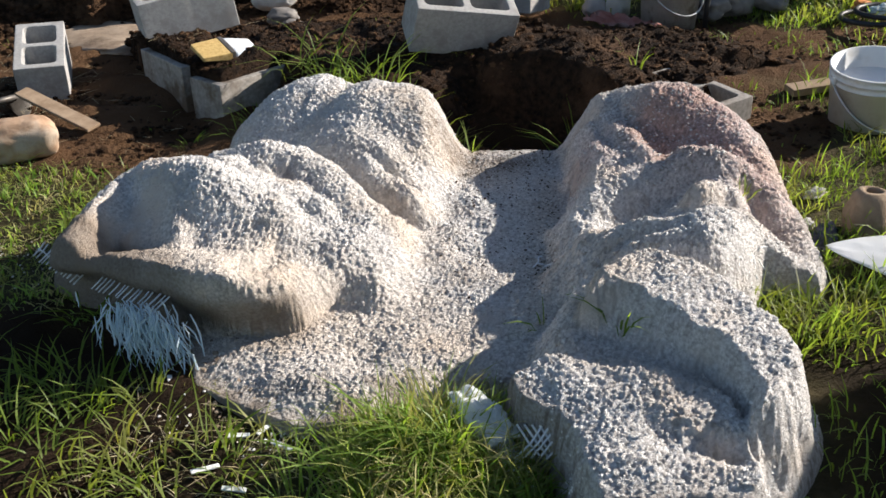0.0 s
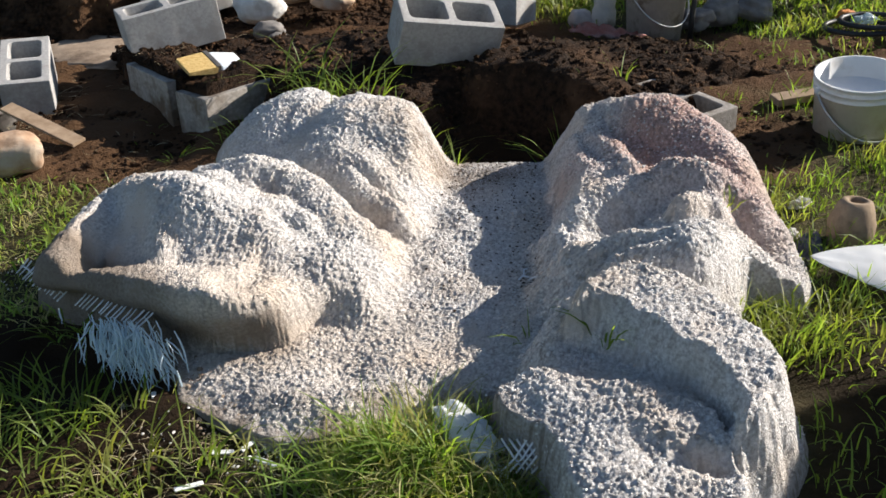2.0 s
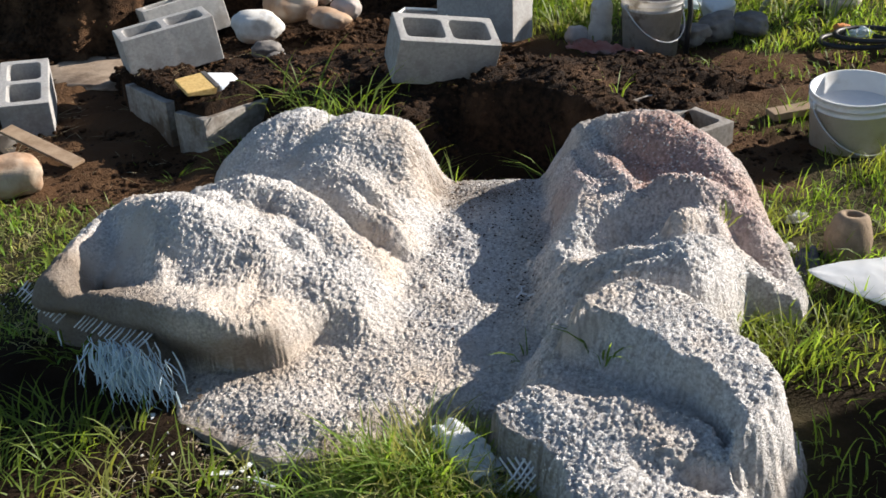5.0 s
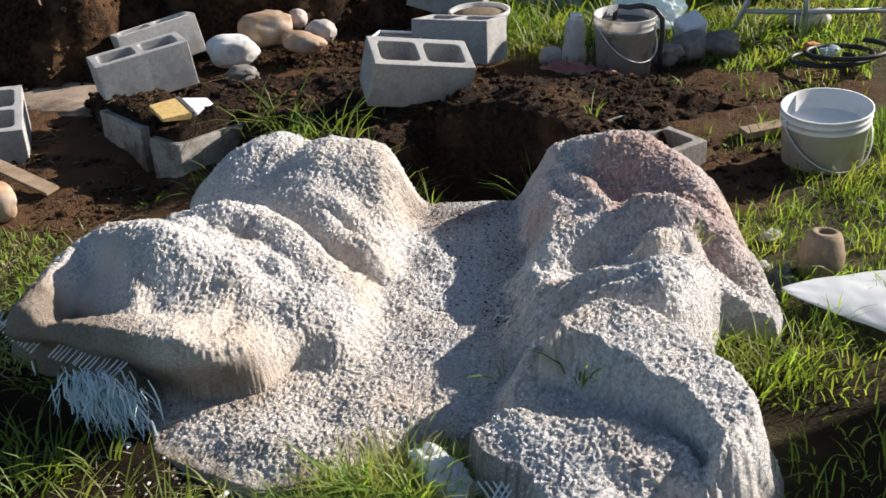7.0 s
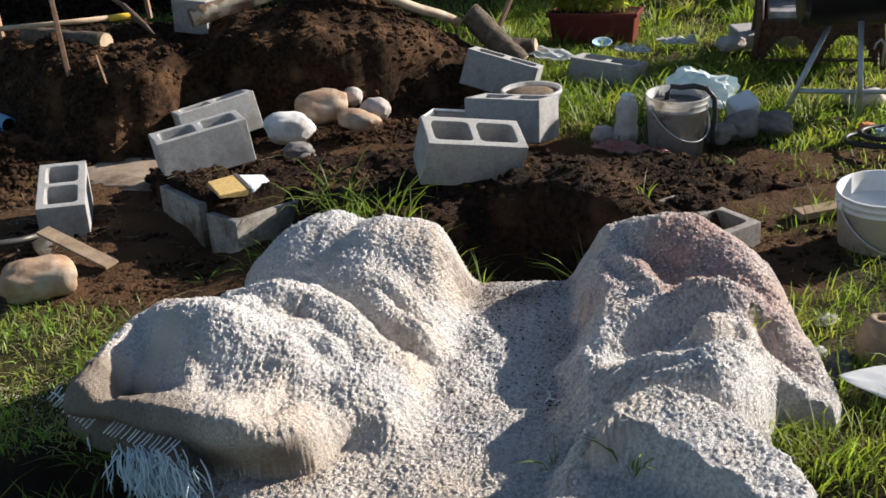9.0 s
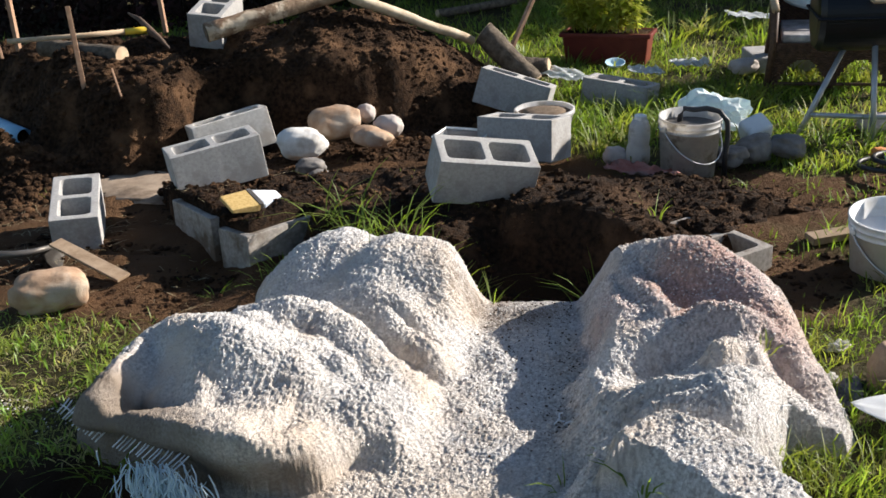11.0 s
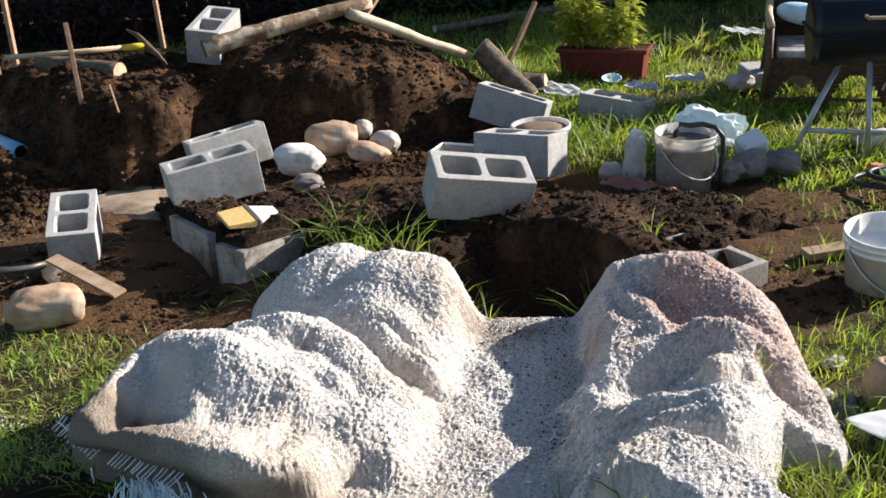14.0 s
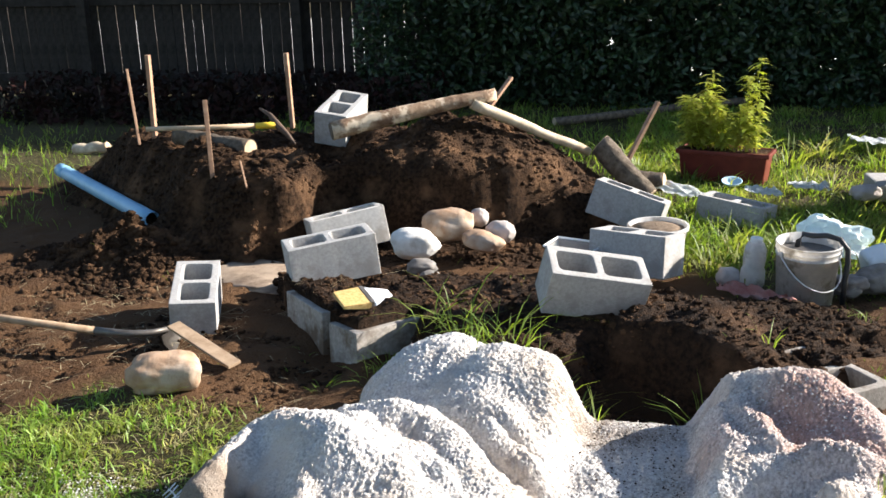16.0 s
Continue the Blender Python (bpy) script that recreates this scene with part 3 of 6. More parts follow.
PLATEAUS = [  # swells with a steep edge: outline, height at a point, slopes in x and y, edge width
    ([(0.133, 1.447), (0.151, 1.54), (0.24, 1.596), (0.375, 1.534), (0.484, 1.49), (0.581, 1.438), (0.652, 1.362), (0.653, 1.258), (0.604, 1.107), (0.298, 1.109), (0.284, 1.277), (0.246, 1.367)], 0.152, 0.388, 1.339, 0.0, 0.06, 0.04),  # front lump
    ([(0.276, 1.663), (0.338, 1.766), (0.466, 1.85), (0.614, 1.853), (0.719, 1.708), (0.798, 1.607), (0.809, 1.526), (0.735, 1.315), (0.644, 1.255), (0.571, 1.295), (0.589, 1.367), (0.546, 1.451), (0.463, 1.528), (0.392, 1.603)], 0.235, 0.541, 1.537, -0.08, 0.06, 0.075),  # side lump
    ([(0.234, 1.694), (0.311, 1.72), (0.422, 1.774), (0.648, 1.507), (0.655, 1.335), (0.411, 1.338), (0.205, 1.541)], 0.125, 0.435, 1.555, 0.08, 0.05, 0.1),  # hollow
    ([(0.339, 2.767), (0.301, 2.327), (0.261, 2.088), (0.262, 1.929), (0.393, 1.871), (0.606, 1.833), (0.732, 1.938), (0.888, 2.177), (0.902, 2.344), (0.842, 2.491), (0.651, 2.741), (0.454, 2.792)], 0.178, 0.515, 2.265, 0.03, 0.02, 0.12),  # right wall
    ([(-1.037, 2.167), (-0.882, 2.35), (-0.681, 2.241), (-0.49, 2.402), (-0.313, 2.351), (-0.147, 2.185), (-0.225, 2.063), (-0.388, 1.837), (-0.677, 1.92)], 0.195, -0.584, 2.101, 0.02, 0.15, 0.12),  # left body
]


def along_y(x, y, line):
    """As along(), and whether the place lies on the line's near (smaller y) side."""
    best, val, near = np.full(np.shape(x), 1e9), np.zeros(np.shape(x)), np.zeros(np.shape(x))
    for (ax, ay, av), (bx, by, bv) in zip(line, line[1:]):
        dx, dy = bx - ax, by - ay
        u = np.clip(((x - ax) * dx + (y - ay) * dy) / (dx * dx + dy * dy), 0, 1)
        d = np.hypot(x - ax - u * dx, y - ay - u * dy)
        hit = d < best
        val = np.where(hit, av + u * (bv - av), val)
        near = np.where(hit, (ay + u * dy - y) / np.maximum(d, 1e-6), near)
        best = np.minimum(d, best)
    return best, val, near


LIP = [(-0.99, 2.095, 0), (-0.73, 1.995, 0), (-0.52, 1.89, 0), (-0.386, 1.87, 0)]
HOLLOWS = [  # x, y, depth, widths along and across, turn: dips and creases pressed into the humps
    (-0.79, 2.155, 0.026, 0.060, 0.048, -0.3), (-0.46, 2.32, 0.028, 0.050, 0.035, 0.0), (-0.31, 2.89, 0.012, 0.030, 0.090, 0.0),
    (-0.13, 2.44, 0.028, 0.080, 0.014, -0.45), (-0.17, 2.29, 0.030, 0.12, 0.020, -0.75), (-0.33, 2.12, 0.018, 0.06, 0.03, -0.6),
    (0.50, 2.180, 0.100, 0.170, 0.075, 0.38), (0.625, 2.50, 0.040, 0.050, 0.060, 0.0), (0.60, 2.37, 0.022, 0.025, 0.035, 0.0),
    (0.52, 1.935, 0.030, 0.110, 0.020, 0.1), (0.565, 1.275, 0.060, 0.050, 0.032, -0.2), (0.46, 1.30, 0.018, 0.04, 0.06, 0.4),
    (0.75, 2.16, 0.025, 0.03, 0.09, -0.4), (0.66, 1.42, 0.02, 0.05, 0.05, 0.3),
]


def form_z(x, y):
    wx, wy = x + 0.016 * fbm(x, y, 0.2, 2, 41), y + 0.016 * fbm(x, y, 0.2, 2, 43)
    z = 0.0 + 0.03 * sstep(-0.1, -0.3, x) * sstep(1.85, 2.0, y) - 0.004 * sstep(1.74, 1.60, y) * sstep(0.2, 0.1, x)
    right = sstep(-0.03, 0.13, wx - np.interp(wy, [1.3, 1.5, 1.62, 1.75, 1.93, 2.09, 2.33, 2.77], [0.12, 0.16, 0.19, 0.21, 0.24, 0.25, 0.29, 0.33]))
    left = sstep(0.02, -0.14, wx - np.interp(wy, [1.8, 1.9, 2.14, 2.49, 2.72], [0.05, 0.03, 0.01, 0.06, 0.07]))
    for poly, h, cx, cy, gx, gy, w in PLATEAUS:
        z = smax(z, (h + gx * np.clip(x - cx, -0.3, 0.5) + gy * (y - cy)) * sstep(-0.015, w, inside(wx + 0.014 * fbm(x, y, 0.07, 3, 45), wy + 0.014 * fbm(x, y, 0.07, 3, 46), poly)), 0.04)
    for line, wf, wb, sharp in RIDGES:
        d, h, near = along_y(wx, wy, line)
        k = 0.5 + 0.5 * near
        w = wb + (wf - wb) * k
        z = smax(z, h * np.clip(1 - (d / w) ** 2, 0, 1) ** sharp * (right if line[0][0] > 0 else left), 0.035)
    for hx, hy, deep, la, lb, turn in HOLLOWS:
        u, v = (wx - hx) * math.cos(turn) + (wy - hy) * math.sin(turn), (wy - hy) * math.cos(turn) - (wx - hx) * math.sin(turn)
        z = z - deep * np.exp(-(u / la) ** 2 - (v / lb) ** 2)
    edge = inside(wx, wy, OUTLINE)
    low = sstep(1.90, 1.80, y) * sstep(0.14, 0.06, x) * sstep(0.09, 0.05, z)
    cliff = sstep(1.62, 1.56, y) * sstep(0.1, 0.14, x) * sstep(0.5, 0.4, x)
    z = z - 0.020 * low * sstep(0.10, 0.0, edge) - 0.4 * sstep(0.02 - 0.04 * low - 0.02 * cliff, -0.09 + 0.045 * cliff, edge) - 0.015 * sstep(0.10, 0.0, edge) * (1 - low)
    return z


GRAIN = np.random.default_rng(3).uniform(-1, 1, 620000)


def trowelled(x, y):
    """Where the plaster was smoothed: the dip by the rim, the hollow, the wall of the channel, the gully between folds."""
    k = np.exp(-((x + 0.80) / 0.10) ** 2 - ((y - 2.16) / 0.09) ** 2) + np.exp(-((x - 0.46) / 0.16) ** 2 - ((y - 1.60) / 0.09) ** 2)
    k = k + np.exp(-((x - 0.54) / 0.14) ** 2 - ((y - 2.14) / 0.05) ** 2) + np.exp(-(along(x, y, [(0.36, 2.6, 0), (0.33, 2.2, 0), (0.31, 1.95, 0)])[0] / 0.08) ** 2)
    return np.clip(k, 0, 1)


def form_xyz(x, y):
    z = form_z(x, y)
    smooth = z
    floor = sstep(0.05, 0.02, z)
    over = sstep(0.05, 0.15, smooth) * np.exp(-(along(x, y, LIP)[0] / 0.09) ** 2) * sstep(-0.30, -0.46, x)
    v = y - (0.092 + 0.04 * sstep(-0.58, -0.78, x)) * over
    a, b = 0.8 * x + 0.6 * v, 0.8 * v - 0.6 * x
    calm = (1 - 0.3 * over) * (0.5 + 0.5 * sstep(-0.02, 0.05, inside(x, y, OUTLINE))) * (1 - 0.35 * trowelled(x, y))
    pits = np.minimum(vnoise(b + 7, a, 0.0085, 56), 0.3)
    off = (0.004 * fbm(a, b, 0.05, 2, 53) + 0.0034 * pits + 0.0036 * vnoise(b + 3, a, 0.0048, 57)) * (1 - 0.2 * floor) * calm
    off = off + GRAIN[:z.size].reshape(z.shape) * 0.0020 * calm
    e = 0.012                                               # relief stands out along the slope's normal
    if x.ndim == 2:
        sy, sx = np.gradient(z, y[1, 0] - y[0, 0], x[0, 1] - x[0, 0])
    else:
        sx, sy = (form_z(x + e, y) - z) / e, (form_z(x, y + e) - z) / e
    sx, sy = np.clip(sx, -2, 2), np.clip(sy, -2, 2)
    steep = 1 - 0.55 * sstep(0.9, 1.7, np.hypot(sx, sy))
    off = off * steep
    n = 1 / np.sqrt(1 + sx * sx + sy * sy)
    z = z + 0.010 * fbm(x, y, 0.16, 2, 47)
    return x - off * sx * n + 0.002 * steep * vnoise(a, b, 0.015, 58), v - off * sy * n + 0.002 * steep * vnoise(b, a, 0.015, 59), z + off * n


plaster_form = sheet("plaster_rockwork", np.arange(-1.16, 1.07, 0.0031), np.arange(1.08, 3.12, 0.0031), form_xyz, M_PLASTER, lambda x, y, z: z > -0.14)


def form_tint(x, y, z):
    n = fbm(x, y, 0.22, 4, 81)
    pink = np.exp(-((x - 0.70) / 0.20) ** 2 - ((y - 2.54) / 0.22) ** 2) * 1.25 + np.exp(-((x - 0.88) / 0.09) ** 2 - ((y - 2.32) / 0.17) ** 2) * 0.9 + np.exp(-((x - 0.42) / 0.08) ** 2 - ((y - 2.5) / 0.12) ** 2) * 0.6
    tan = np.exp(-(along(x, y, [(-0.95, 2.05, 0), (-0.5, 1.85, 0), (-0.25, 1.9, 0), (-0.05, 1.85, 0)])[0] / 0.13) ** 2) * 0.9 + np.exp(-(along(x, y, [(0.3, 2.5, 0), (0.28, 2.1, 0), (0.25, 1.9, 0)])[0] / 0.06) ** 2) * 0.7
    tan = tan + 0.6 * np.exp(-(along(x, y, [(-0.12, 2.4, 0), (-0.06, 2.2, 0)])[0] / 0.07) ** 2) + 0.35 * sstep(0.0, 0.6, n) + 0.5 * np.exp(-((x - 0.4) / 0.1) ** 2 - ((y - 1.75) / 0.1) ** 2)
    tan = tan + 0.55 * sstep(1.90, 1.72, y) * sstep(0.15, 0.0, x)
    # low left edge and under the lip: soil colour with recess shade painted in
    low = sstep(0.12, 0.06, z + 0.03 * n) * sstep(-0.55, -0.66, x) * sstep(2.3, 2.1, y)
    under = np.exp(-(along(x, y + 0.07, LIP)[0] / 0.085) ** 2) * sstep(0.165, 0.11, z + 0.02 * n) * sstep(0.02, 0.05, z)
    dirt_and_shade = 1.1 * low + 1.3 * under + 0.7 * sstep(1.68, 1.56, y) * sstep(0.2, 0.1, x) * sstep(-0.2, 0.5, fbm(x, y, 0.09, 3, 85)) + np.exp(-((x - 0.15) / 0.2) ** 2 - ((y - 2.72) / 0.09) ** 2) * 0.9 + sstep(0.05, -0.03, inside(x, y, OUTLINE)) * 0.8
    specks = sstep(0.30, 0.55, vnoise(x + 0.4 * y, y - 0.4 * x, 0.0075, 91) + 0.25 * fbm(x, y, 0.12, 3, 92))
    dirt_and_shade = dirt_and_shade + 0.42 * specks * sstep(-0.45, 0.25, x + 0.3 * n)
    return np.clip(pink + 0.3 * n * pink, 0, 1), np.clip(tan, 0, 1), np.clip(dirt_and_shade + 0.3 * n * dirt_and_shade, 0, 1)


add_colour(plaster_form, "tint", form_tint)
tagged(plaster_form, "rough white plastered rockwork basin with humped sides and a channel", "rockwork")


# ---- scattered lumps and strands ----
def ico(level):
    bm = bmesh.new()
    bmesh.ops.create_icosphere(bm, subdivisions=level, radius=1)
    v = np.array([q.co[:] for q in bm.verts])
    f = np.array([[q.index for q in p.verts] for p in bm.faces])
    bm.free()
    return v, f


def lumps(name, pts, sizes, mat, level=1, flat=0.7, seed=1, rough=0.25):
    """Many small uneven lumps in one mesh."""
    rng = np.random.default_rng(seed)
    bv, bf = ico(level)
    n = len(pts)
    sc = sizes[:, None, None] * rng.uniform(0.7, 1.3, (n, 1, 3)) * np.array([1, 1, flat])
    v = bv[None] * (1 + rough * rng.uniform(-1, 1, (n, len(bv), 1))) * sc
    a = rng.uniform(0, 6.28, n)
    c, s = np.cos(a)[:, None], np.sin(a)[:, None]
    v = np.stack([v[..., 0] * c - v[..., 1] * s, v[..., 0] * s + v[..., 1] * c, v[..., 2]], -1) + pts[:, None]
    f = bf[None] + (np.arange(n) * len(bv))[:, None, None]
    ob = mesh_object(name, v.reshape(-1, 3), f.reshape(-1, 3), mat, smooth=level > 1)
    return ob


rng = np.random.default_rng(5)
# plaster crumbs over the rockwork
px, py = rng.uniform(-1.1, 1.0, 60000), rng.uniform(1.15, 3.0, 60000)
X, Y, Z = form_xyz(px, py)
ok = (inside(px, py, OUTLINE) > 0.0) & (rng.uniform(0, 1, 60000) < np.where(form_z(px, py) < 0.04, 0.3, 0.7)) & (along(px, py, LIP)[0] > 0.1)
crumbs = lumps("plaster_crumbs", np.stack([X, Y, Z], -1)[ok], 0.0012 + 0.0024 * rng.uniform(0, 1, ok.sum()) ** 2, M_CRUMB, 1, 0.75, 6, 0.45)
tagged(crumbs, "white plaster crumbs stuck over the rockwork", "plaster crumbs", kind="stuff")
# dark flecks in the channel
px, py = rng.uniform(0.0, 0.33, 1000), 1.75 + 1.08 * rng.uniform(0, 1, 1000) ** 0.5
X, Y, Z = form_xyz(px, py)
ok = Z < 0.045
tagged(lumps("soil_fleck_scatter", np.stack([X, Y, Z + 0.002], -1)[ok], 0.001 + 0.0028 * rng.uniform(0, 1, ok.sum()) ** 2, M_SOIL, 1, 0.5, 8, 0.5), "dark soil flecks fallen into the white channel", "soil", kind="stuff")
# plaster spilt round the rockwork
px, py = np.concatenate([rng.normal(-1.40, 0.10, 900), rng.normal(-0.28, 0.15, 900)]), np.concatenate([rng.normal(2.22, 0.07, 900), rng.normal(1.53, 0.05, 900)])
ok = (inside(px, py, OUTLINE) < 0) & (fbm(px, py, 0.06, 3, 83) > 0.12)
spill = lumps("plaster_spill", np.stack([px, py, top_z(px, py) + 0.012 * rng.uniform(0, 1, 1800)], -1)[ok], 0.0012 + 0.003 * rng.uniform(0, 1, ok.sum()) ** 2.5, M_CRUMB, 1, 0.6, 7, 0.4)
tagged(spill, "white plaster crumbs spilt in the grass", "plaster crumbs", kind="stuff")
px, py = rng.normal(-1.45, 0.13, 2600), rng.normal(2.24, 0.07, 2600)
ok = (inside(px, py, OUTLINE) < 0) & (fbm(px, py, 0.12, 3, 89) > 0.0)
tagged(lumps("plaster_dust", np.stack([px, py, top_z(px, py) + 0.015 * rng.uniform(0, 1, 2600)], -1)[ok], 0.001 + 0.003 * rng.uniform(0, 1, ok.sum()) ** 3, M_CRUMB, 1, 0.6, 17, 0.4), "white plaster dust and crumbs in trodden grass", "plaster crumbs", kind="stuff")
px, py = rng.uniform(-0.62, 0.1, 5000), rng.uniform(1.42, 1.80, 5000)
d = inside(px, py, OUTLINE)
ok = (np.abs(d + 0.01) < 0.05) & (fbm(px, py, 0.08, 3, 88) > -0.05)
ez = np.where(d > 0, form_z(px, py), top_z(px, py))
tagged(lumps("skirt_crumbs", np.stack([px, py, ez + 0.002], -1)[ok], 0.0015 + 0.006 * rng.uniform(0, 1, ok.sum()) ** 3, M_SLAB, 1, 0.6, 20, 0.4), "dusty crumbs along the edge of the rockwork", "crumbs", kind="stuff")
# clods on soil
px, py = rng.uniform(-3.6, 1.3, 34000), rng.uniform(2.85, 6.0, 34000)
b = np.where((px > -1.9) & (px < 1.6) & (py < 4.8), bed_z(px, py), -9) - ground_z(px, py)
hz = np.where((py > 3.9) & (px < 0.5), heap_z(px, py), -9) - ground_z(px, py)
ok = ((b > 0.0) | (hz > 0.0)) & (rng.uniform(0, 1, 34000) < 0.8)
sz = 0.0035 + 0.015 * rng.uniform(0, 1, ok.sum()) ** 4
clods = lumps("soil_clods", np.stack([px, py, top_z(px, py) + 0.002], -1)[ok], sz, M_SOIL, 1, 0.75, 9, 0.35)
tagged(clods, "crumbling clods of dark brown soil", "soil", kind="stuff")
px, py = rng.normal(-2.42, 0.42, 1400), rng.normal(4.28, 0.19, 1400)
tagged(lumps("soil_lumps", np.stack([px, py, top_z(px, py)], -1), 0.006 + 0.020 * rng.uniform(0, 1, 1400) ** 3, M_SOIL, 2, 0.75, 12, 0.32), "coarse lumps of dug brown soil", "soil", kind="stuff")
px, py = rng.uniform(-2.6, 0.0, 2600), rng.uniform(4.45, 5.6, 2600)
ok = (heap_z(px, py) > ground_z(px, py) + 0.02) & (fbm(px, py, 0.3, 3, 87) > -0.1)
tagged(lumps("heap_lumps", np.stack([px, py, top_z(px, py)], -1)[ok], 0.006 + 0.022 * rng.uniform(0, 1, ok.sum()) ** 3, M_SOIL, 2, 0.75, 13, 0.22), "coarse lumps of soil on the heap", "soil", kind="stuff")
px, py = rng.uniform(-3.2, -0.9, 5000), rng.uniform(2.7, 4.5, 5000)
ok = bare(px, py) > 0.5
qx, qy = rng.uniform(0.7, 2.1, 2500), rng.uniform(2.8, 4.4, 2500)
qk = bare(qx, qy) > 0.4
tagged(lumps("earth_crumb_scatter", np.stack([qx, qy, top_z(qx, qy)], -1)[qk], 0.003 + 0.012 * rng.uniform(0, 1, qk.sum()) ** 3, M_SOIL, 1, 0.6, 18, 0.3), "small crumbs of earth on dry ground", "soil", kind="stuff")
tagged(lumps("earth_crumbs", np.stack([px, py, top_z(px, py)], -1)[ok], 0.004 + 0.014 * rng.uniform(0, 1, ok.sum()) ** 3, M_SOIL, 1, 0.6, 10, 0.3), "small crumbs of earth on the trodden ground", "soil", kind="stuff")


def blades(name, x, y, z, h, w, lean, mat, seed=1, az=None, lift=1.0):
    """Curved tapering blades in one mesh."""
    r = np.random.default_rng(seed)
    n = len(x)
    az = r.uniform(0, 2 * np.pi, n) if az is None else az
    dx, dy = np.cos(az), np.sin(az)
    tw = r.uniform(0, np.pi, n)
    sx, sy = np.cos(tw), np.sin(tw)
    V = []
    for t, k in ((0, 0.7), (0.35, 1.0), (0.7, 0.75), (1.0, 0.0)):
        out, up = lean * h * t ** 1.7, lift * h * (t - 0.42 * np.minimum(lean, 1.6) * t ** 2.4)
        c = np.stack([x + dx * out, y + dy * out, z + up], -1)
        o = np.stack([sx * w * k / 2, sy * w * k / 2, 0 * w], -1)
        V += [c - o, c + o] if k else [c]
    v = np.stack(V, 1)
    q = np.array([[0, 1, 3, 2], [2, 3, 5, 4]])
    t3 = np.array([[4, 5, 6]])
    base = (np.arange(n) * 7)[:, None, None]
    faces = (q[None] + base).reshape(-1, 4).tolist() + (t3[None] + base).reshape(-1, 3).tolist()
    return mesh_object(name, v.reshape(-1, 3), faces, mat, smooth=True)


def lawn(name, n, box, keep, hlo, hhi, wlo, whi, lean, mat, label, seed, clump=0.18):
    r = np.random.default_rng(seed)
    x, y = r.uniform(box[0], box[1], n), r.uniform(box[2], box[3], n)
    c = 0.5 + 0.5 * fbm(x, y, clump, 3, seed)
    k = keep(x, y) * np.clip(0.12 + 1.35 * c, 0, 1.2) > r.uniform(0, 1, n)
    x, y, c = x[k], y[k], c[k]
    z = top_z(x, y) - 0.004
    h = (hlo + (hhi - hlo) * r.uniform(0, 1, len(x)) ** 1.5) * (0.6 + 0.7 * np.clip(c, 0, 1))
    ob = blades(name, x, y, z, h, r.uniform(wlo, whi, len(x)), r.uniform(0.15, lean, len(x)), mat, seed)
    return tagged(ob, label, "grass", kind="stuff")


def off_form(x, y):
    return sstep(0.02, -0.02, inside(x, y, OUTLINE))


front = lambda x, y: off_form(x, y) * sstep(-0.28, -0.06, x + 0.06 * fbm(x, y, 0.1, 2, 92)) * sstep(1.55, 1.45, y - 0.35 * np.clip(x, 0, 1) + 0.06 * fbm(x, y, 0.1, 2, 91)) * sstep(0.28, 0.2, x)
lawn("grass_front", 13000, (-0.42, 0.3, 1.0, 1.66), front, 0.03, 0.11, 0.003, 0.006, 1.4, M_LUSH, "lush bright green grass before the rockwork", 11, 0.1)
lawn("grass_front_left_dry", 1000, (-1.3, -0.2, 1.05, 1.68), lambda x, y: off_form(x, y) * (1 - 0.6 * bare(x, y)) * (0.06 + 0.94 * sstep(-0.75, -0.45, x)), 0.03, 0.10, 0.0025, 0.005, 1.9, M_DRYGRASS, "dry yellowed grass over dark earth", 26, 0.12)
lawn("grass_front_left", 4800, (-1.6, -0.25, 1.0, 2.0), lambda x, y: off_form(x, y) * (0.25 + 0.35 * sstep(1.7, 1.4, y)) * (1 - 0.8 * bare(x, y)) * (0.06 + 0.5 * sstep(-0.75, -0.45, x)), 0.02, 0.07, 0.0026, 0.005, 1.7, M_GRASS, "straggling grass over dark earth", 12, 0.12)
lawn("grass_left", 17000, (-2.6, -0.75, 1.85, 3.2), lambda x, y: off_form(x, y) * (1 - bare(x, y)) * sstep(1.9, 2.1, y) * (0.25 + 0.9 * sstep(-0.2, 0.25, fbm(x, y, 0.22, 3, 96))), 0.018, 0.07, 0.004, 0.0075, 1.6, M_LUSH, "short trodden green grass", 13, 0.1)
lawn("grass_left_dry", 11000, (-2.6, -0.75, 1.85, 3.2), lambda x, y: off_form(x, y) * (1 - bare(x, y)) * sstep(1.9, 2.1, y), 0.015, 0.055, 0.003, 0.0055, 2.0, M_DRYGRASS, "dry bleached grass among the green", 24, 0.1)
lawn("grass_pocket", 1500, (0.68, 1.12, 1.5, 2.05), lambda x, y: off_form(x, y) * sstep(1.70, 1.84, y), 0.05, 0.14, 0.003, 0.006, 1.2, M_GRASS, "tall grass in a pocket beside the rockwork", 14, 0.08)
lawn("grass_right", 15000, (0.75, 2.0, 0.9, 3.5), lambda x, y: off_form(x, y) * (1 - bare(x, y)) * np.where((y > 2.75) & (x < 1.3), 0.08, 1) * np.where(y < 1.95 - 0.2 * (x - 0.9), 0.28, 1), 0.03, 0.11, 0.0028, 0.0055, 1.1, M_GRASS, "thick green grass beside the rockwork", 15, 0.12)
lawn("grass_lawn_dry", 12000, (0.1, 3.6, 3.5, 9.2), lambda x, y: (1 - 0.75 * bare(x, y)) * sstep(3.95, 4.35, y + 0.45 * (x - 1.0) + 0.2 * fbm(x, y, 0.3, 3, 97)) * sstep(0.15, 0.35, x + 0.1 * (y - 4)) * np.where(x > 0.42 * y + 0.25, 0, 1), 0.03, 0.10, 0.004, 0.007, 1.6, M_DRYGRASS, "dry yellowed grass in the lawn", 25, 0.2)
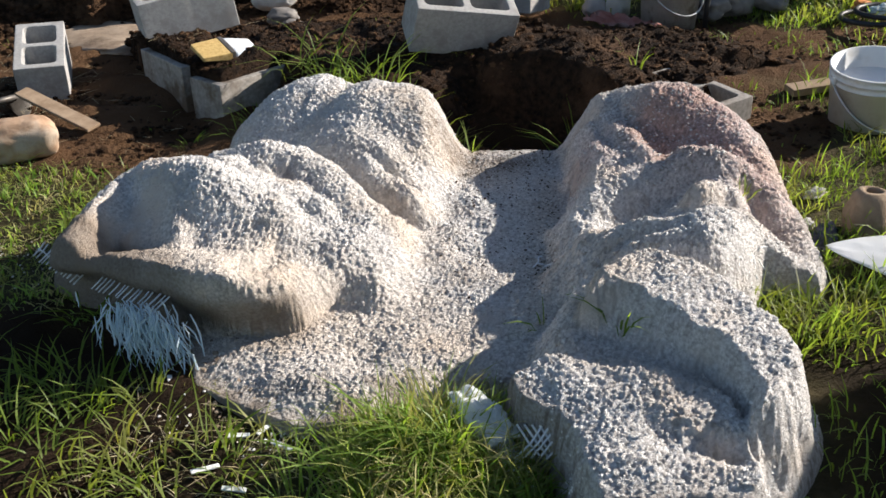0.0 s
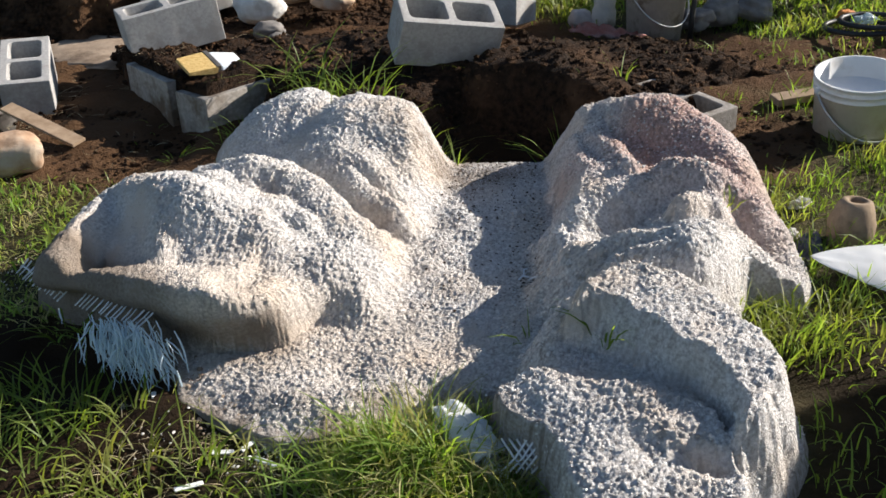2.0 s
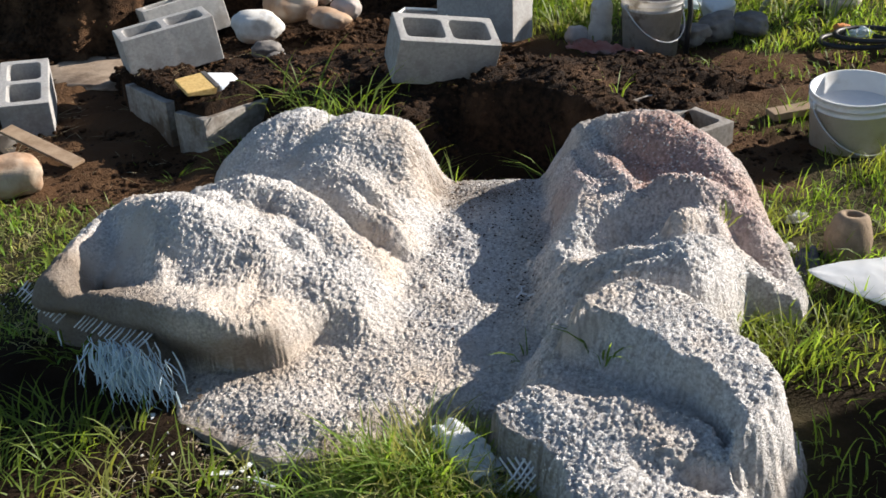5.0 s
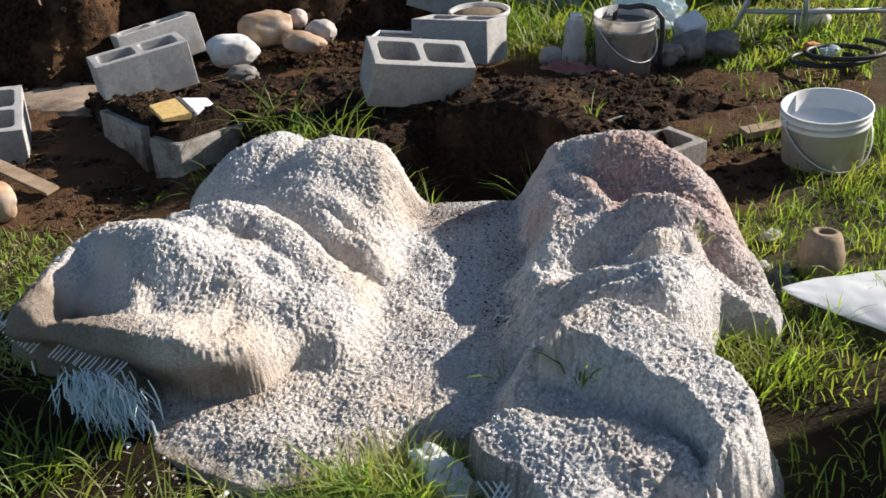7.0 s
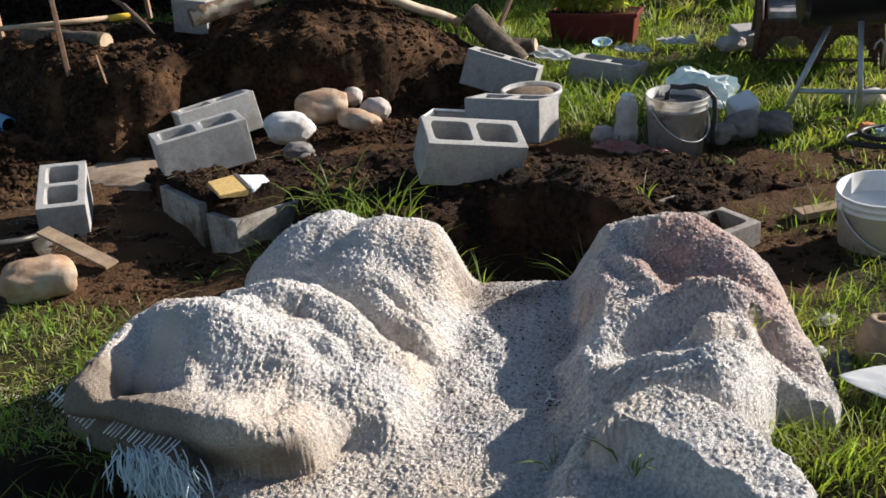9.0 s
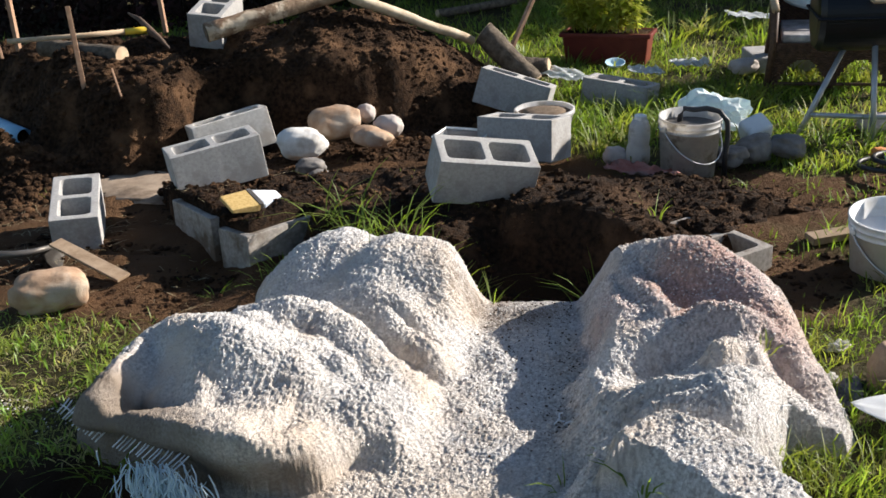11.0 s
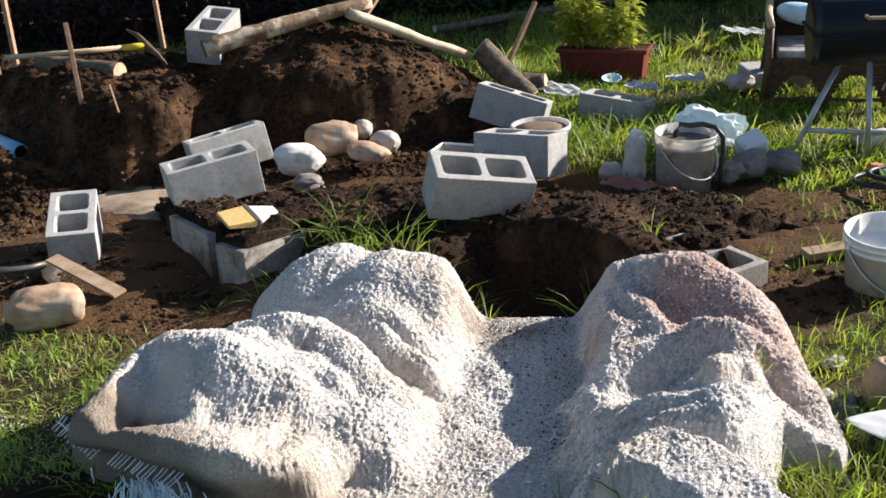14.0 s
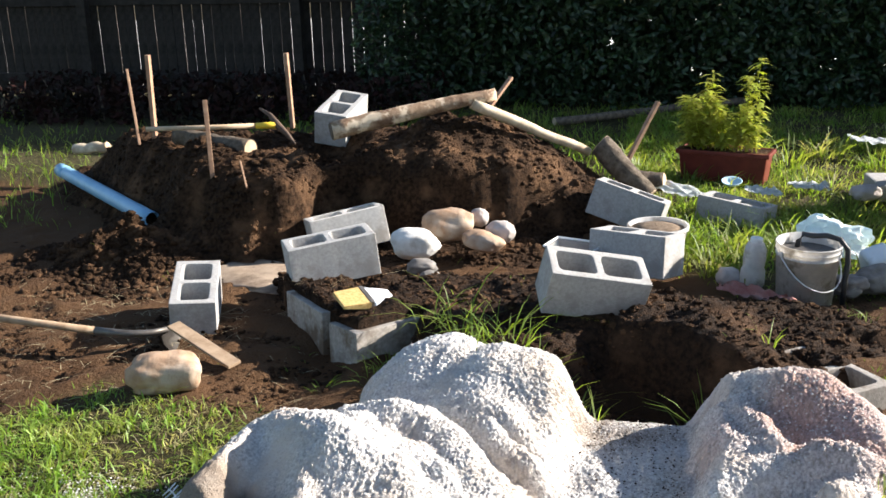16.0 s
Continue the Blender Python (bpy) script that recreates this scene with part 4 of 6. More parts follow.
lawn("grass_back_lawn", 52000, (0.1, 3.6, 3.5, 9.2), lambda x, y: (1 - 0.9 * bare(x, y)) * sstep(3.95, 4.35, y + 0.45 * (x - 1.0) + 0.2 * fbm(x, y, 0.3, 3, 97)) * sstep(0.15, 0.35, x + 0.1 * (y - 4)) * np.where(x > 0.42 * y + 0.25, 0, 1), 0.03, 0.12, 0.004, 0.008, 1.1, M_GRASS, "sunlit green lawn behind the dig", 16, 0.3)
lawn("grass_back_far", 9000, (-3.0, 0.6, 6.3, 9.2), lambda x, y: (1 - bare(x, y)) * sstep(0.02, -0.02, top_z(x, y) - ground_z(x, y) - 0.01), 0.04, 0.14, 0.005, 0.009, 1.1, M_GRASS, "grass behind the soil heap", 17, 0.3)
lawn("grass_back_left", 2400, (-5.0, -2.9, 4.9, 8.0), lambda x, y: sstep(0.03, -0.02, top_z(x, y) - ground_z(x, y)) * sstep(-2.9, -3.3, x + 0.25 * (y - 5)), 0.04, 0.15, 0.004, 0.008, 1.1, M_GRASS, "grass beside the soil heap", 18, 0.25)
lawn("grass_sparse", 700, (-2.6, 1.6, 2.7, 4.6), lambda x, y: off_form(x, y) * 0.5 * sstep(0.4, 0.8, 0.5 + 0.5 * fbm(x, y, 0.3, 3, 93)), 0.015, 0.06, 0.0025, 0.005, 1.2, M_GRASS, "thin sprouts of grass on bare earth", 19, 0.1)
lawn("grass_patchy", 1800, (1.0, 2.1, 3.25, 4.4), lambda x, y: sstep(0.45, 0.75, 0.5 + 0.5 * fbm(x, y, 0.3, 3, 99)), 0.02, 0.09, 0.003, 0.006, 1.6, M_GRASS, "patchy grass on dry earth", 27, 0.15)
lawn("grass_front_dry", 7000, (-0.42, 0.3, 1.0, 1.66), front, 0.05, 0.14, 0.0028, 0.005, 1.6, M_DRYGRASS, "yellowed blades in the lush grass", 28, 0.1)
lawn("grass_around", 60000, (-6.5, 5.5, -4.5, 9.0), lambda x, y: (1 - bare(x, y)) * sstep(0.0, 0.25, np.abs(x - 0.1) - 0.6 * np.maximum(y, 0) - 0.45 + np.where(y < 0.7, 1.0, 0.0)) * np.where((x > 3.2) & (x < 3.6), 0, 1) * np.where(top_z(x, y) > ground_z(x, y) + 0.02, 0, 1), 0.04, 0.13, 0.007, 0.014, 1.3, M_GRASS, "rough grass round the yard", 29, 0.5)
qx, qy = np.random.default_rng(33).uniform(-1.3, -0.35, 2200), np.random.default_rng(34).uniform(1.05, 1.75, 2200)
qk = (bare(qx, qy) > 0.3) & (off_form(qx, qy) > 0.5)
tagged(lumps("dark_earth_scatter", np.stack([qx, qy, top_z(qx, qy)], -1)[qk], 0.003 + 0.011 * np.random.default_rng(35).uniform(0, 1, qk.sum()) ** 3, M_SOIL, 1, 0.6, 19, 0.3), "crumbs of dark earth beside the rockwork", "soil", kind="stuff")
# straw and dead stalks on trodden earth
r = np.random.default_rng(21)
sx, sy = r.uniform(-2.8, -0.9, 1300), r.uniform(2.3, 4.1, 1300)
k = (r.uniform(0, 1, 1300) < 0.3 + 0.7 * sstep(0.1, 0.6, fbm(sx, sy, 0.4, 3, 95))) & (off_form(sx, sy) > 0.5)
tagged(blades("straw", sx[k], sy[k], top_z(sx[k], sy[k]) + 0.006, r.uniform(0.02, 0.07, k.sum()), np.full(k.sum(), 0.0024), r.uniform(1.2, 2.4, k.sum()), M_STRAW, 22, lift=0.25), "dry straw strewn over trodden earth", "straw", kind="stuff")
sx, sy = r.uniform(-0.75, 0.1, 500), r.uniform(1.3, 1.7, 500)
k = off_form(sx, sy) > 0.4
tagged(blades("dry_stalks", sx[k], sy[k], top_z(sx[k], sy[k]), r.uniform(0.02, 0.06, k.sum()), np.full(k.sum(), 0.0025), r.uniform(0.8, 2.0, k.sum()), M_STRAW, 23, lift=0.4), "dry bleached stalks among the grass", "straw", kind="stuff")


def tuft(x, y, n, h, label, seed, z=None, spread=0.05, lean=1.1, w=0.006, mat=None):
    r = np.random.default_rng(seed)
    a = r.uniform(0, 6.28, n)
    d = spread * r.uniform(0, 1, n) ** 0.5
    bx, by = x + d * np.cos(a), y + d * np.sin(a)
    bz = (top_z(bx, by) if z is None else np.full(n, z)) - 0.005
    ob = blades("grass_tuft", bx, by, bz, h * r.uniform(0.45, 1.1, n), r.uniform(0.6, 1.1, n) * w, r.uniform(0.3, lean, n), mat or M_GRASS, seed, a + r.uniform(-0.6, 0.6, n))
    me = ob.data
    co = np.zeros(len(me.vertices) * 3, np.float32)
    me.vertices.foreach_get("co", co)
    faces = [list(p.vertices) for p in me.polygons]
    co = np.concatenate([co.reshape(-1, 3), [[x, y, bz.min() - 0.03]]])
    faces += [[7 * k, len(co) - 1, 7 * k + 1] for k in range(n)]
    me.clear_geometry()
    me.from_pydata(co.tolist(), [], faces)
    me.polygons.foreach_set("use_smooth", np.ones(len(faces), bool))
    return tagged(ob, label, "grass", "grass tufts")


def form_at(x, y):
    return float(form_z(np.array([x]), np.array([y]))[0])


LONG = "tall arching green grass tuft rooted in dark soil"
for k, (x, y, n, h) in enumerate([(-0.58, 3.34, 9, 0.20), (-0.47, 3.32, 14, 0.28), (-0.40, 3.22, 14, 0.22), (-0.34, 3.28, 14, 0.30), (-0.25, 3.20, 18, 0.24), (-0.16, 3.14, 22, 0.20), (-0.10, 3.10, 20, 0.19), (-0.42, 3.16, 16, 0.19), (-0.30, 3.12, 18, 0.19), (-0.22, 3.10, 18, 0.18), (-0.03, 3.06, 16, 0.17), (-0.52, 3.14, 12, 0.17)]):
    tuft(x, y, n, h, LONG, 31 + 10 * k, spread=0.055, lean=1.7, w=0.0075)
for k, (x, y, n, h) in enumerate([(0.07, 2.88, 24, 0.20), (0.03, 2.93, 16, 0.17), (0.42, 2.94, 24, 0.24), (0.37, 2.92, 14, 0.2)]):
    tuft(x, y, n, h, LONG, 161 + k, spread=0.035, lean=1.3, w=0.007)
tuft(0.64, 3.2, 6, 0.15, LONG, 38, spread=0.04)
tuft(-0.72, 3.24, 22, 0.10, "small green grass tuft against an edging block", 39, spread=0.06)
tuft(-0.66, 3.20, 16, 0.14, "green grass tuft growing against an edging block", 141, spread=0.06, lean=1.7)
tuft(-0.76, 3.14, 12, 0.11, "green grass tuft growing against an edging block", 142, spread=0.05, lean=1.7)
tuft(-0.95, 3.12, 14, 0.08, "small green grass tuft against an edging block", 40, spread=0.05)
tuft(0.264, 1.80, 9, 0.09, "lone green sprout growing through white plaster", 41, form_at(0.264, 1.80), 0.02, w=0.007)
tuft(0.416, 1.64, 11, 0.10, "lone green sprout growing through white plaster", 42, form_at(0.416, 1.64), 0.03, w=0.007)
tuft(0.368, 1.854, 5, 0.07, "lone green sprout growing through white plaster", 43, form_at(0.368, 1.854), 0.015, w=0.007)
tuft(0.80, 2.25, 10, 0.05, "lone green sprout growing through white plaster", 44, form_at(0.80, 2.25), 0.03, w=0.007)
for k, (x, y) in enumerate([(-0.98, 1.72), (-0.86, 1.6), (-1.05, 1.52), (-0.75, 1.66), (-1.15, 1.75), (-0.68, 1.5), (-0.93, 2.0), (-0.9, 1.77), (-0.79, 1.62), (-0.58, 1.48), (-0.46, 1.45), (-0.56, 1.36), (-0.4, 1.38), (-0.64, 1.62), (-0.84, 1.44), (-0.71, 1.34), (-0.95, 1.52), (-0.78, 1.52), (-0.66, 1.42), (-0.88, 1.68), (-0.98, 1.6), (-0.9, 1.5), (-0.8, 1.4), (-0.74, 1.58), (-0.99, 1.82), (-0.82, 1.72), (-0.62, 1.34), (-0.7, 1.24), (-0.5, 1.28), (-0.84, 1.3)]):
    tuft(x, y, 13, 0.13, "dark green arching grass tuft beside the rockwork", 50 + k, spread=0.05, lean=1.6, w=0.006)
for k, (x, y) in enumerate([(-0.15, 1.36), (0.0, 1.42), (-0.25, 1.28), (0.1, 1.34), (-0.05, 1.24), (0.13, 1.42), (0.04, 1.46), (-0.08, 1.45), (0.07, 1.40), (0.02, 1.33)]):
    tuft(x, y, 24, 0.16, "bright green long grass tuft before the rockwork", 60 + k, spread=0.06, lean=1.4, mat=M_LUSH)
for k, (x, y) in enumerate([(0.78, 1.9), (0.88, 1.85), (0.84, 1.79), (1.0, 1.9), (0.76, 1.98)]):
    tuft(x, y, 20, 0.15, "green grass tuft at the foot of the rockwork", 70 + k, spread=0.06, lean=1.4)
for k, (x, y) in enumerate([(0.75, 4.75), (0.62, 4.95), (0.95, 4.95), (1.15, 5.1), (0.55, 4.6), (0.4, 4.95), (1.6, 4.6), (1.75, 4.45), (1.3, 5.4), (0.9, 5.3), (1.1, 5.5)]):
    tuft(x, y, 26, 0.2, "broad-bladed green grass tuft on the lawn", 80 + k, spread=0.09, lean=1.4, w=0.011)
rq = random.Random(12)
for k in range(44):
    y = rq.uniform(4.5, 7.4)
    tuft(rq.uniform(0.25 + 0.02 * y, 0.36 * y - 0.1), y, 16, rq.uniform(0.12, 0.22), "broad-bladed green grass tuft on the lawn", 300 + k, spread=0.08, lean=1.6, w=0.011, mat=M_GRASS if k % 3 else M_DRYGRASS)
for k, (x, y) in enumerate([(1.2, 7.0), (1.5, 7.2), (1.8, 6.9), (2.1, 7.1), (0.2, 6.6), (0.0, 7.0), (2.4, 7.3), (1.0, 7.3)]):
    tuft(x, y, 28, 0.26, "tall grass clump on the far lawn", 95 + k, spread=0.14, lean=1.4, w=0.014)


# ---- concrete blocks ----
def block_mesh():
    X = [-0.195, -0.163, -0.015, 0.015, 0.163, 0.195]
    Y = [-0.095, -0.063, 0.063, 0.095]
    bm = bmesh.new()
    v = {(i, j, k): bm.verts.new((X[i], Y[j], 0.19 * k)) for i in range(6) for j in range(4) for k in range(2)}
    hole = {(1, 1), (3, 1)}
    for i in range(5):
        for j in range(3):
            if (i, j) in hole:
                for (a, b) in (((i, j), (i + 1, j)), ((i + 1, j), (i + 1, j + 1)), ((i + 1, j + 1), (i, j + 1)), ((i, j + 1), (i, j))):
                    bm.faces.new((v[(*a, 0)], v[(*a, 1)], v[(*b, 1)], v[(*b, 0)]))
            else:
                bm.faces.new((v[(i, j, 1)], v[(i + 1, j, 1)], v[(i + 1, j + 1, 1)], v[(i, j + 1, 1)]))
                bm.faces.new((v[(i, j + 1, 0)], v[(i + 1, j + 1, 0)], v[(i + 1, j, 0)], v[(i, j, 0)]))
    for i in range(5):
        bm.faces.new((v[(i, 0, 0)], v[(i + 1, 0, 0)], v[(i + 1, 0, 1)], v[(i, 0, 1)]))
        bm.faces.new((v[(i + 1, 3, 0)], v[(i, 3, 0)], v[(i, 3, 1)], v[(i + 1, 3, 1)]))
    for j in range(3):
        bm.faces.new((v[(0, j + 1, 0)], v[(0, j, 0)], v[(0, j, 1)], v[(0, j + 1, 1)]))
        bm.faces.new((v[(5, j, 0)], v[(5, j + 1, 0)], v[(5, j + 1, 1)], v[(5, j, 1)]))
    bm.normal_update()
    inner = [e for e in bm.edges if abs(e.verts[0].co.z - e.verts[1].co.z) > 0.1 and abs(e.verts[0].co.x) < 0.18 and abs(e.verts[0].co.y) < 0.08]
    bmesh.ops.bevel(bm, geom=inner, offset=0.02, segments=4, affect="EDGES", profile=0.5)
    bm.normal_update()
    sharp = [e for e in bm.edges if len(e.link_faces) == 2 and e.calc_face_angle() > 0.9]
    bmesh.ops.bevel(bm, geom=sharp, offset=0.0035, segments=2, affect="EDGES", profile=0.5)
    for q in bm.verts:                                      # chipped arrises
        if q.co.z > 0.18 or q.co.z < 0.01:
            q.co += 0.0012 * Vector((noise.noise(q.co * 60), noise.noise(q.co * 60 + Vector((9, 0, 0))), noise.noise(q.co * 60 + Vector((0, 9, 0)))))
    me = bpy.data.meshes.new("concrete_block")
    bm.to_mesh(me)
    bm.free()
    me.materials.append(M_BLOCK)
    return me


BLOCK = block_mesh()
STAINED = BLOCK.copy()
STAINED.materials[0] = M_DIRTYBLOCK
PALE = BLOCK.copy()
PALE.materials[0] = M_PALEBLOCK


def block(m, label, me=None):
    ob = new("concrete_block", me or BLOCK)
    ob.matrix_world = m
    return tagged(ob, label, "concrete block", "concrete blocks")


turn90 = pose(0, 0, 0, 0, 0, 90)
block(pose(-1.685, 3.69, -0.04, 9.5, 2.9, 19.3) @ turn90, "grey two-core concrete block standing on bare earth")
block(pose(-0.005, 3.594, 0.135, 17.4, 10.9, 16.3), "grey two-core concrete block tilted on a soil bank")
block(pose(0.182, 4.357, 0.02, -8.4, -3.3, -29.7), "grey two-core concrete block at the grass edge")
block(pose(-1.138, 3.954, 0.087, -0.2, -5.5, 28.2), "grey two-core concrete block resting on an edging block")
block(pose(-1.267, 4.67, 0.0, -9, -7.1, 29.8), "pale weathered concrete block in the trench", PALE)
block(pose(-1.53, 5.50, 0.44, 10.5, 8, -3.3) @ turn90, "sunlit two-core concrete block on top of the soil heap")
block(pose(0.11, 5.20, 0.015, -10, 16, -14), "grey concrete block tipped against a log")
block(pose(0.715, 5.50, -0.11, -5.5, 4.5, -29), "grey concrete block half hidden in grass")
block(pose(-1.085, 3.622, -0.088, -4, 0, 0) @ pose(0, 0, 0, 0, 0, -50), "concrete edging block half buried in soil", STAINED)
block(pose(-0.798, 3.470, -0.105, -4, 0, 0) @ pose(0, 0, 0, 0, 0, 50), "concrete edging block holding the soil bank", STAINED)
block(pose(0.86, 3.30, -0.15, 0, 0, -56), "concrete block sunk in the ground, only its rim clear", STAINED)
block(pose(0.63, 3.66, -0.175, 0, 0, -52), "concrete block sunk in the ground, only its rim clear", STAINED)


# ---- stones ----
def stone(x, y, z, sx, sy, sz, rz, mat, label, seed, lump=0.18, ry=0, blunt=0.92):
    ob = part("stone", stone_bm(sx, sy, sz, seed, lump, blunt=blunt), mat, smooth=True)
    return put(ob, pose(x, y, z, 0, ry, rz), label, "stone", "loose stones")


stone(-1.49, 2.975, 0.03, 0.265, 0.15, 0.15, 16, M_STONE, "tan loaf-shaped stone lying on bare earth", 5, 0.2, 0, 0.8)
stone(-0.885, 4.49, 0.085, 0.25, 0.17, 0.155, -6, M_WHITESTONE, "large chalky white stone on the soil bank", 4, 0.15)
stone(-0.76, 4.73, 0.115, 0.27, 0.17, 0.175, 8, M_STONE, "large smooth tan boulder behind the soil bank", 6, 0.17)
stone(-0.57, 4.62, 0.07, 0.21, 0.13, 0.10, -12, M_STONE, "smooth flat tan stone on the soil bank", 7, 0.2, 10)
stone(-0.49, 4.73, 0.085, 0.16, 0.12, 0.115, -25, M_GREYSTONE2, "smooth pinkish grey stone on the soil bank", 8, 0.16)
stone(-0.62, 4.86, 0.125, 0.10, 0.09, 0.10, 0, M_GREYSTONE2, "small smooth grey stone on the soil bank", 9, 0.16)
stone(-0.80, 4.24, 0.05, 0.14, 0.10, 0.08, 20, M_GREYSTONE, "small grey stone half buried in soil", 10, 0.22)
stone(-0.74, 4.12, 0.05, 0.09, 0.06, 0.05, 40, M_GREYSTONE, "small grey stone half buried in soil", 11, 0.22)
stone(1.10, 4.26, 0.02, 0.15, 0.11, 0.10, 0, M_GREYSTONE, "rounded grey stone in the grass", 12, 0.32)
stone(1.22, 4.33, 0.03, 0.20, 0.13, 0.13, 30, M_GREYSTONE, "rounded grey stone in the grass", 13, 0.32)
stone(1.37, 4.34, 0.03, 0.17, 0.12, 0.11, -30, M_GREYSTONE, "rounded grey stone in the grass", 14, 0.32)
stone(1.50, 5.93, 0.03, 0.18, 0.14, 0.09, 0, M_GREYSTONE2, "pale flat stone on the lawn", 15)
stone(1.9, 4.75, 0.0, 0.2, 0.14, 0.1, 0, M_GREYSTONE2, "pale stone under the grill", 16)
stone(0.60, 4.36, 0.01, 0.11, 0.09, 0.09, 0, M_GREYSTONE2, "grimy pale lump beside a bottle", 17)

# ---- timber: logs, stakes, planks ----
def log(a, b, ra, rb, label, seed, mat=None, cut=None, bend=0.0):
    pts, rad = [], []
    a, b = Vector(a), Vector(b)
    for k in range(13):
        u = k / 12
        pts.append(a.lerp(b, u) + Vector((0, 0, bend * math.sin(math.pi * u))) + 0.012 * Vector((0, noise.noise(Vector((u * 4, seed, 0))), noise.noise(Vector((u * 4, 0, seed))))))
        rad.append((ra + (rb - ra) * u) * (1 + 0.08 * noise.noise(Vector((u * 6, seed, 3)))))
    t = thing("log", pose(*a), label, "log", "logs")
    inv = Matrix.Translation(-a)
    pts = [inv @ p for p in pts]
    part("bark", tube_bm(pts, rad, 14, rough=0.06, seed=seed), mat or M_BARK, t, smooth=True)
    for p, q, r in ((pts[0], pts[1], rad[0]), (pts[-1], pts[-2], rad[-1])):
        d = (p - q).normalized()
        part("cut_end", tube_bm([p - d * 0.004, p + d * 0.004], r * 0.93, 14), cut or M_TIMBER, t, "sawn end")
    return t


log((-1.435, 5.0, 0.545), (-0.60, 5.38, 0.685), 0.050, 0.034, "long peeling log lying along the top of the soil heap", 1, M_PEEL, M_OLDBARK, bend=0.01)
log((-0.715, 5.30, 0.648), (-0.10, 5.68, 0.305), 0.031, 0.026, "pale barkless pole lying down the soil heap", 2, M_PALEWOOD)
log((-0.035, 5.72, 0.34), (0.245, 5.62, 0.06), 0.070, 0.064, "thick weathered grey log leaning at the heap's end", 3, M_OLDBARK)
log((0.12, 5.85, 0.10), (0.34, 5.82, 0.10), 0.06, 0.055, "short log offcut lying in grass", 4, M_OLDBARK)
log((-2.42, 5.20, 0.47), (-1.90, 4.99, 0.445), 0.05, 0.055, "dark weathered log lying on the cut edge of the heap", 5, M_OLDBARK)
log((-3.62, 6.1, 0.20), (-3.37, 6.1, 0.22), 0.035, 0.035, "short pale log beside the heap", 6, M_PALEWOOD)
log((-0.5, 8.2, 0.03), (1.1, 9.2, 0.05), 0.035, 0.03, "long thin pole lying along the hedge", 7, M_OLDBARK)


def stake(a, b, w, label, mat=None):
    a, b = Vector(a), Vector(b)
    m = Matrix.Translation(b) @ (a - b).to_track_quat("Z", "Y").to_matrix().to_4x4()
    ob = part("stake", box_bm(w, w * 0.7, (a - b).length, 0.003), mat or M_STAKE)
    return put(ob, m, label, "stake", "wooden stakes")


WS = "slim sawn wooden stake driven into the soil heap"
stake((-2.747, 5.317, 0.842), (-2.66, 5.2, 0.42), 0.016, WS)
stake((-2.655, 5.41, 0.912), (-2.665, 5.41, 0.40), 0.034, WS)
stake((-1.872, 5.6, 0.896), (-1.862, 5.6, 0.45), 0.032, WS)
stake((-2.030, 4.75, 0.752), (-2.005, 4.70, 0.32), 0.024, WS)
stake((0.292, 5.9, 0.563), (0.05, 5.75, 0.08), 0.03, "weathered stake leaning in the grass beside a log")
stake((-0.54, 5.62, 0.745), (-0.66, 5.45, 0.58), 0.025, "weathered stake standing behind the log")
stake((-1.803, 4.6, 0.468), (-1.76, 4.55, 0.34), 0.010, "thin peg in the cut face of the heap")
put(part("plank", box_bm(0.40, 0.058, 0.012, 0.002), M_OLDWOOD), pose(-1.475, 3.275, 0.02, 6, 10, -31), "weathered wooden offcut leaning on a concrete block", "plank")
put(part("plank", box_bm(0.36, 0.07, 0.028, 0.003), M_OLDWOOD), pose(1.40, 3.43, -0.03, 0, -2, 14), "short pale plank lying in grass", "plank")
slab = part("concrete_slab", stone_bm(0.62, 0.42, 0.05, 19, 0.25, 4), M_SLAB, smooth=True)
put(slab, pose(-1.63, 4.26, -0.035, 0, 0, -32), "flat dusty patch of old concrete in the earth", "slab")

# ---- tools ----
mattock = thing("mattock", pose(-2.53, 5.05, 0.54), "mattock with a yellow-ended wooden handle lying on the heap", "mattock")
part("handle", tube_bm([(0, 0, 0), (0.30, 0.06, 0.0), (0.60, 0.125, 0.0)], [0.014, 0.013, 0.015], 12), M_TIMBER, mattock, smooth=True)
part("grip", tube_bm([(0.60, 0.125, 0.0), (0.72, 0.15, 0.0)], [0.017, 0.02], 12), M_YELLOW, mattock, "yellow painted handle end", smooth=True)
part("head", tube_bm([(0.58, 0.26, 0.075), (0.66, 0.20, 0.05), (0.72, 0.15, 0.0), (0.79, 0.10, -0.04), (0.85, 0.05, -0.085)], [0.006, 0.014, 0.022, 0.014, 0.006], 8), M_RUST, mattock, "rusty steel head", smooth=True)

shovel = thing("shovel", pose(-1.69, 3.43, 0.02), "shovel with a worn wooden handle lying on bare earth", "shovel")
part("handle", tube_bm([(-0.255, -0.112, 0.022), (-0.70, -0.09, 0.05), (-1.3, -0.06, 0.08)], [0.016, 0.016, 0.018], 12), M_OLDWOOD, shovel, smooth=True)
part("socket", tube_bm([(0.0, 0.0, 0.0), (-0.045, -0.06, 0.006), (-0.10, -0.098, 0.012), (-0.17, -0.112, 0.017), (-0.265, -0.112, 0.022)], [0.010, 0.012, 0.014, 0.016, 0.018], 12), M_STEEL, shovel, "dull grey steel socket", smooth=True)
bm = bmesh.new()
rows = []
for i in range(9):
    u = i / 8
    wd = 0.11 * (1 - max(0, u - 0.55) ** 2 * 3.5)
    rows.append([bm.verts.new((0.26 * u, wd * s, 0.02 * (s * s) + 0.01 * math.sin(3 * u) - 0.01 - 0.35 * u)) for s in (-1, -0.5, 0, 0.5, 1)])
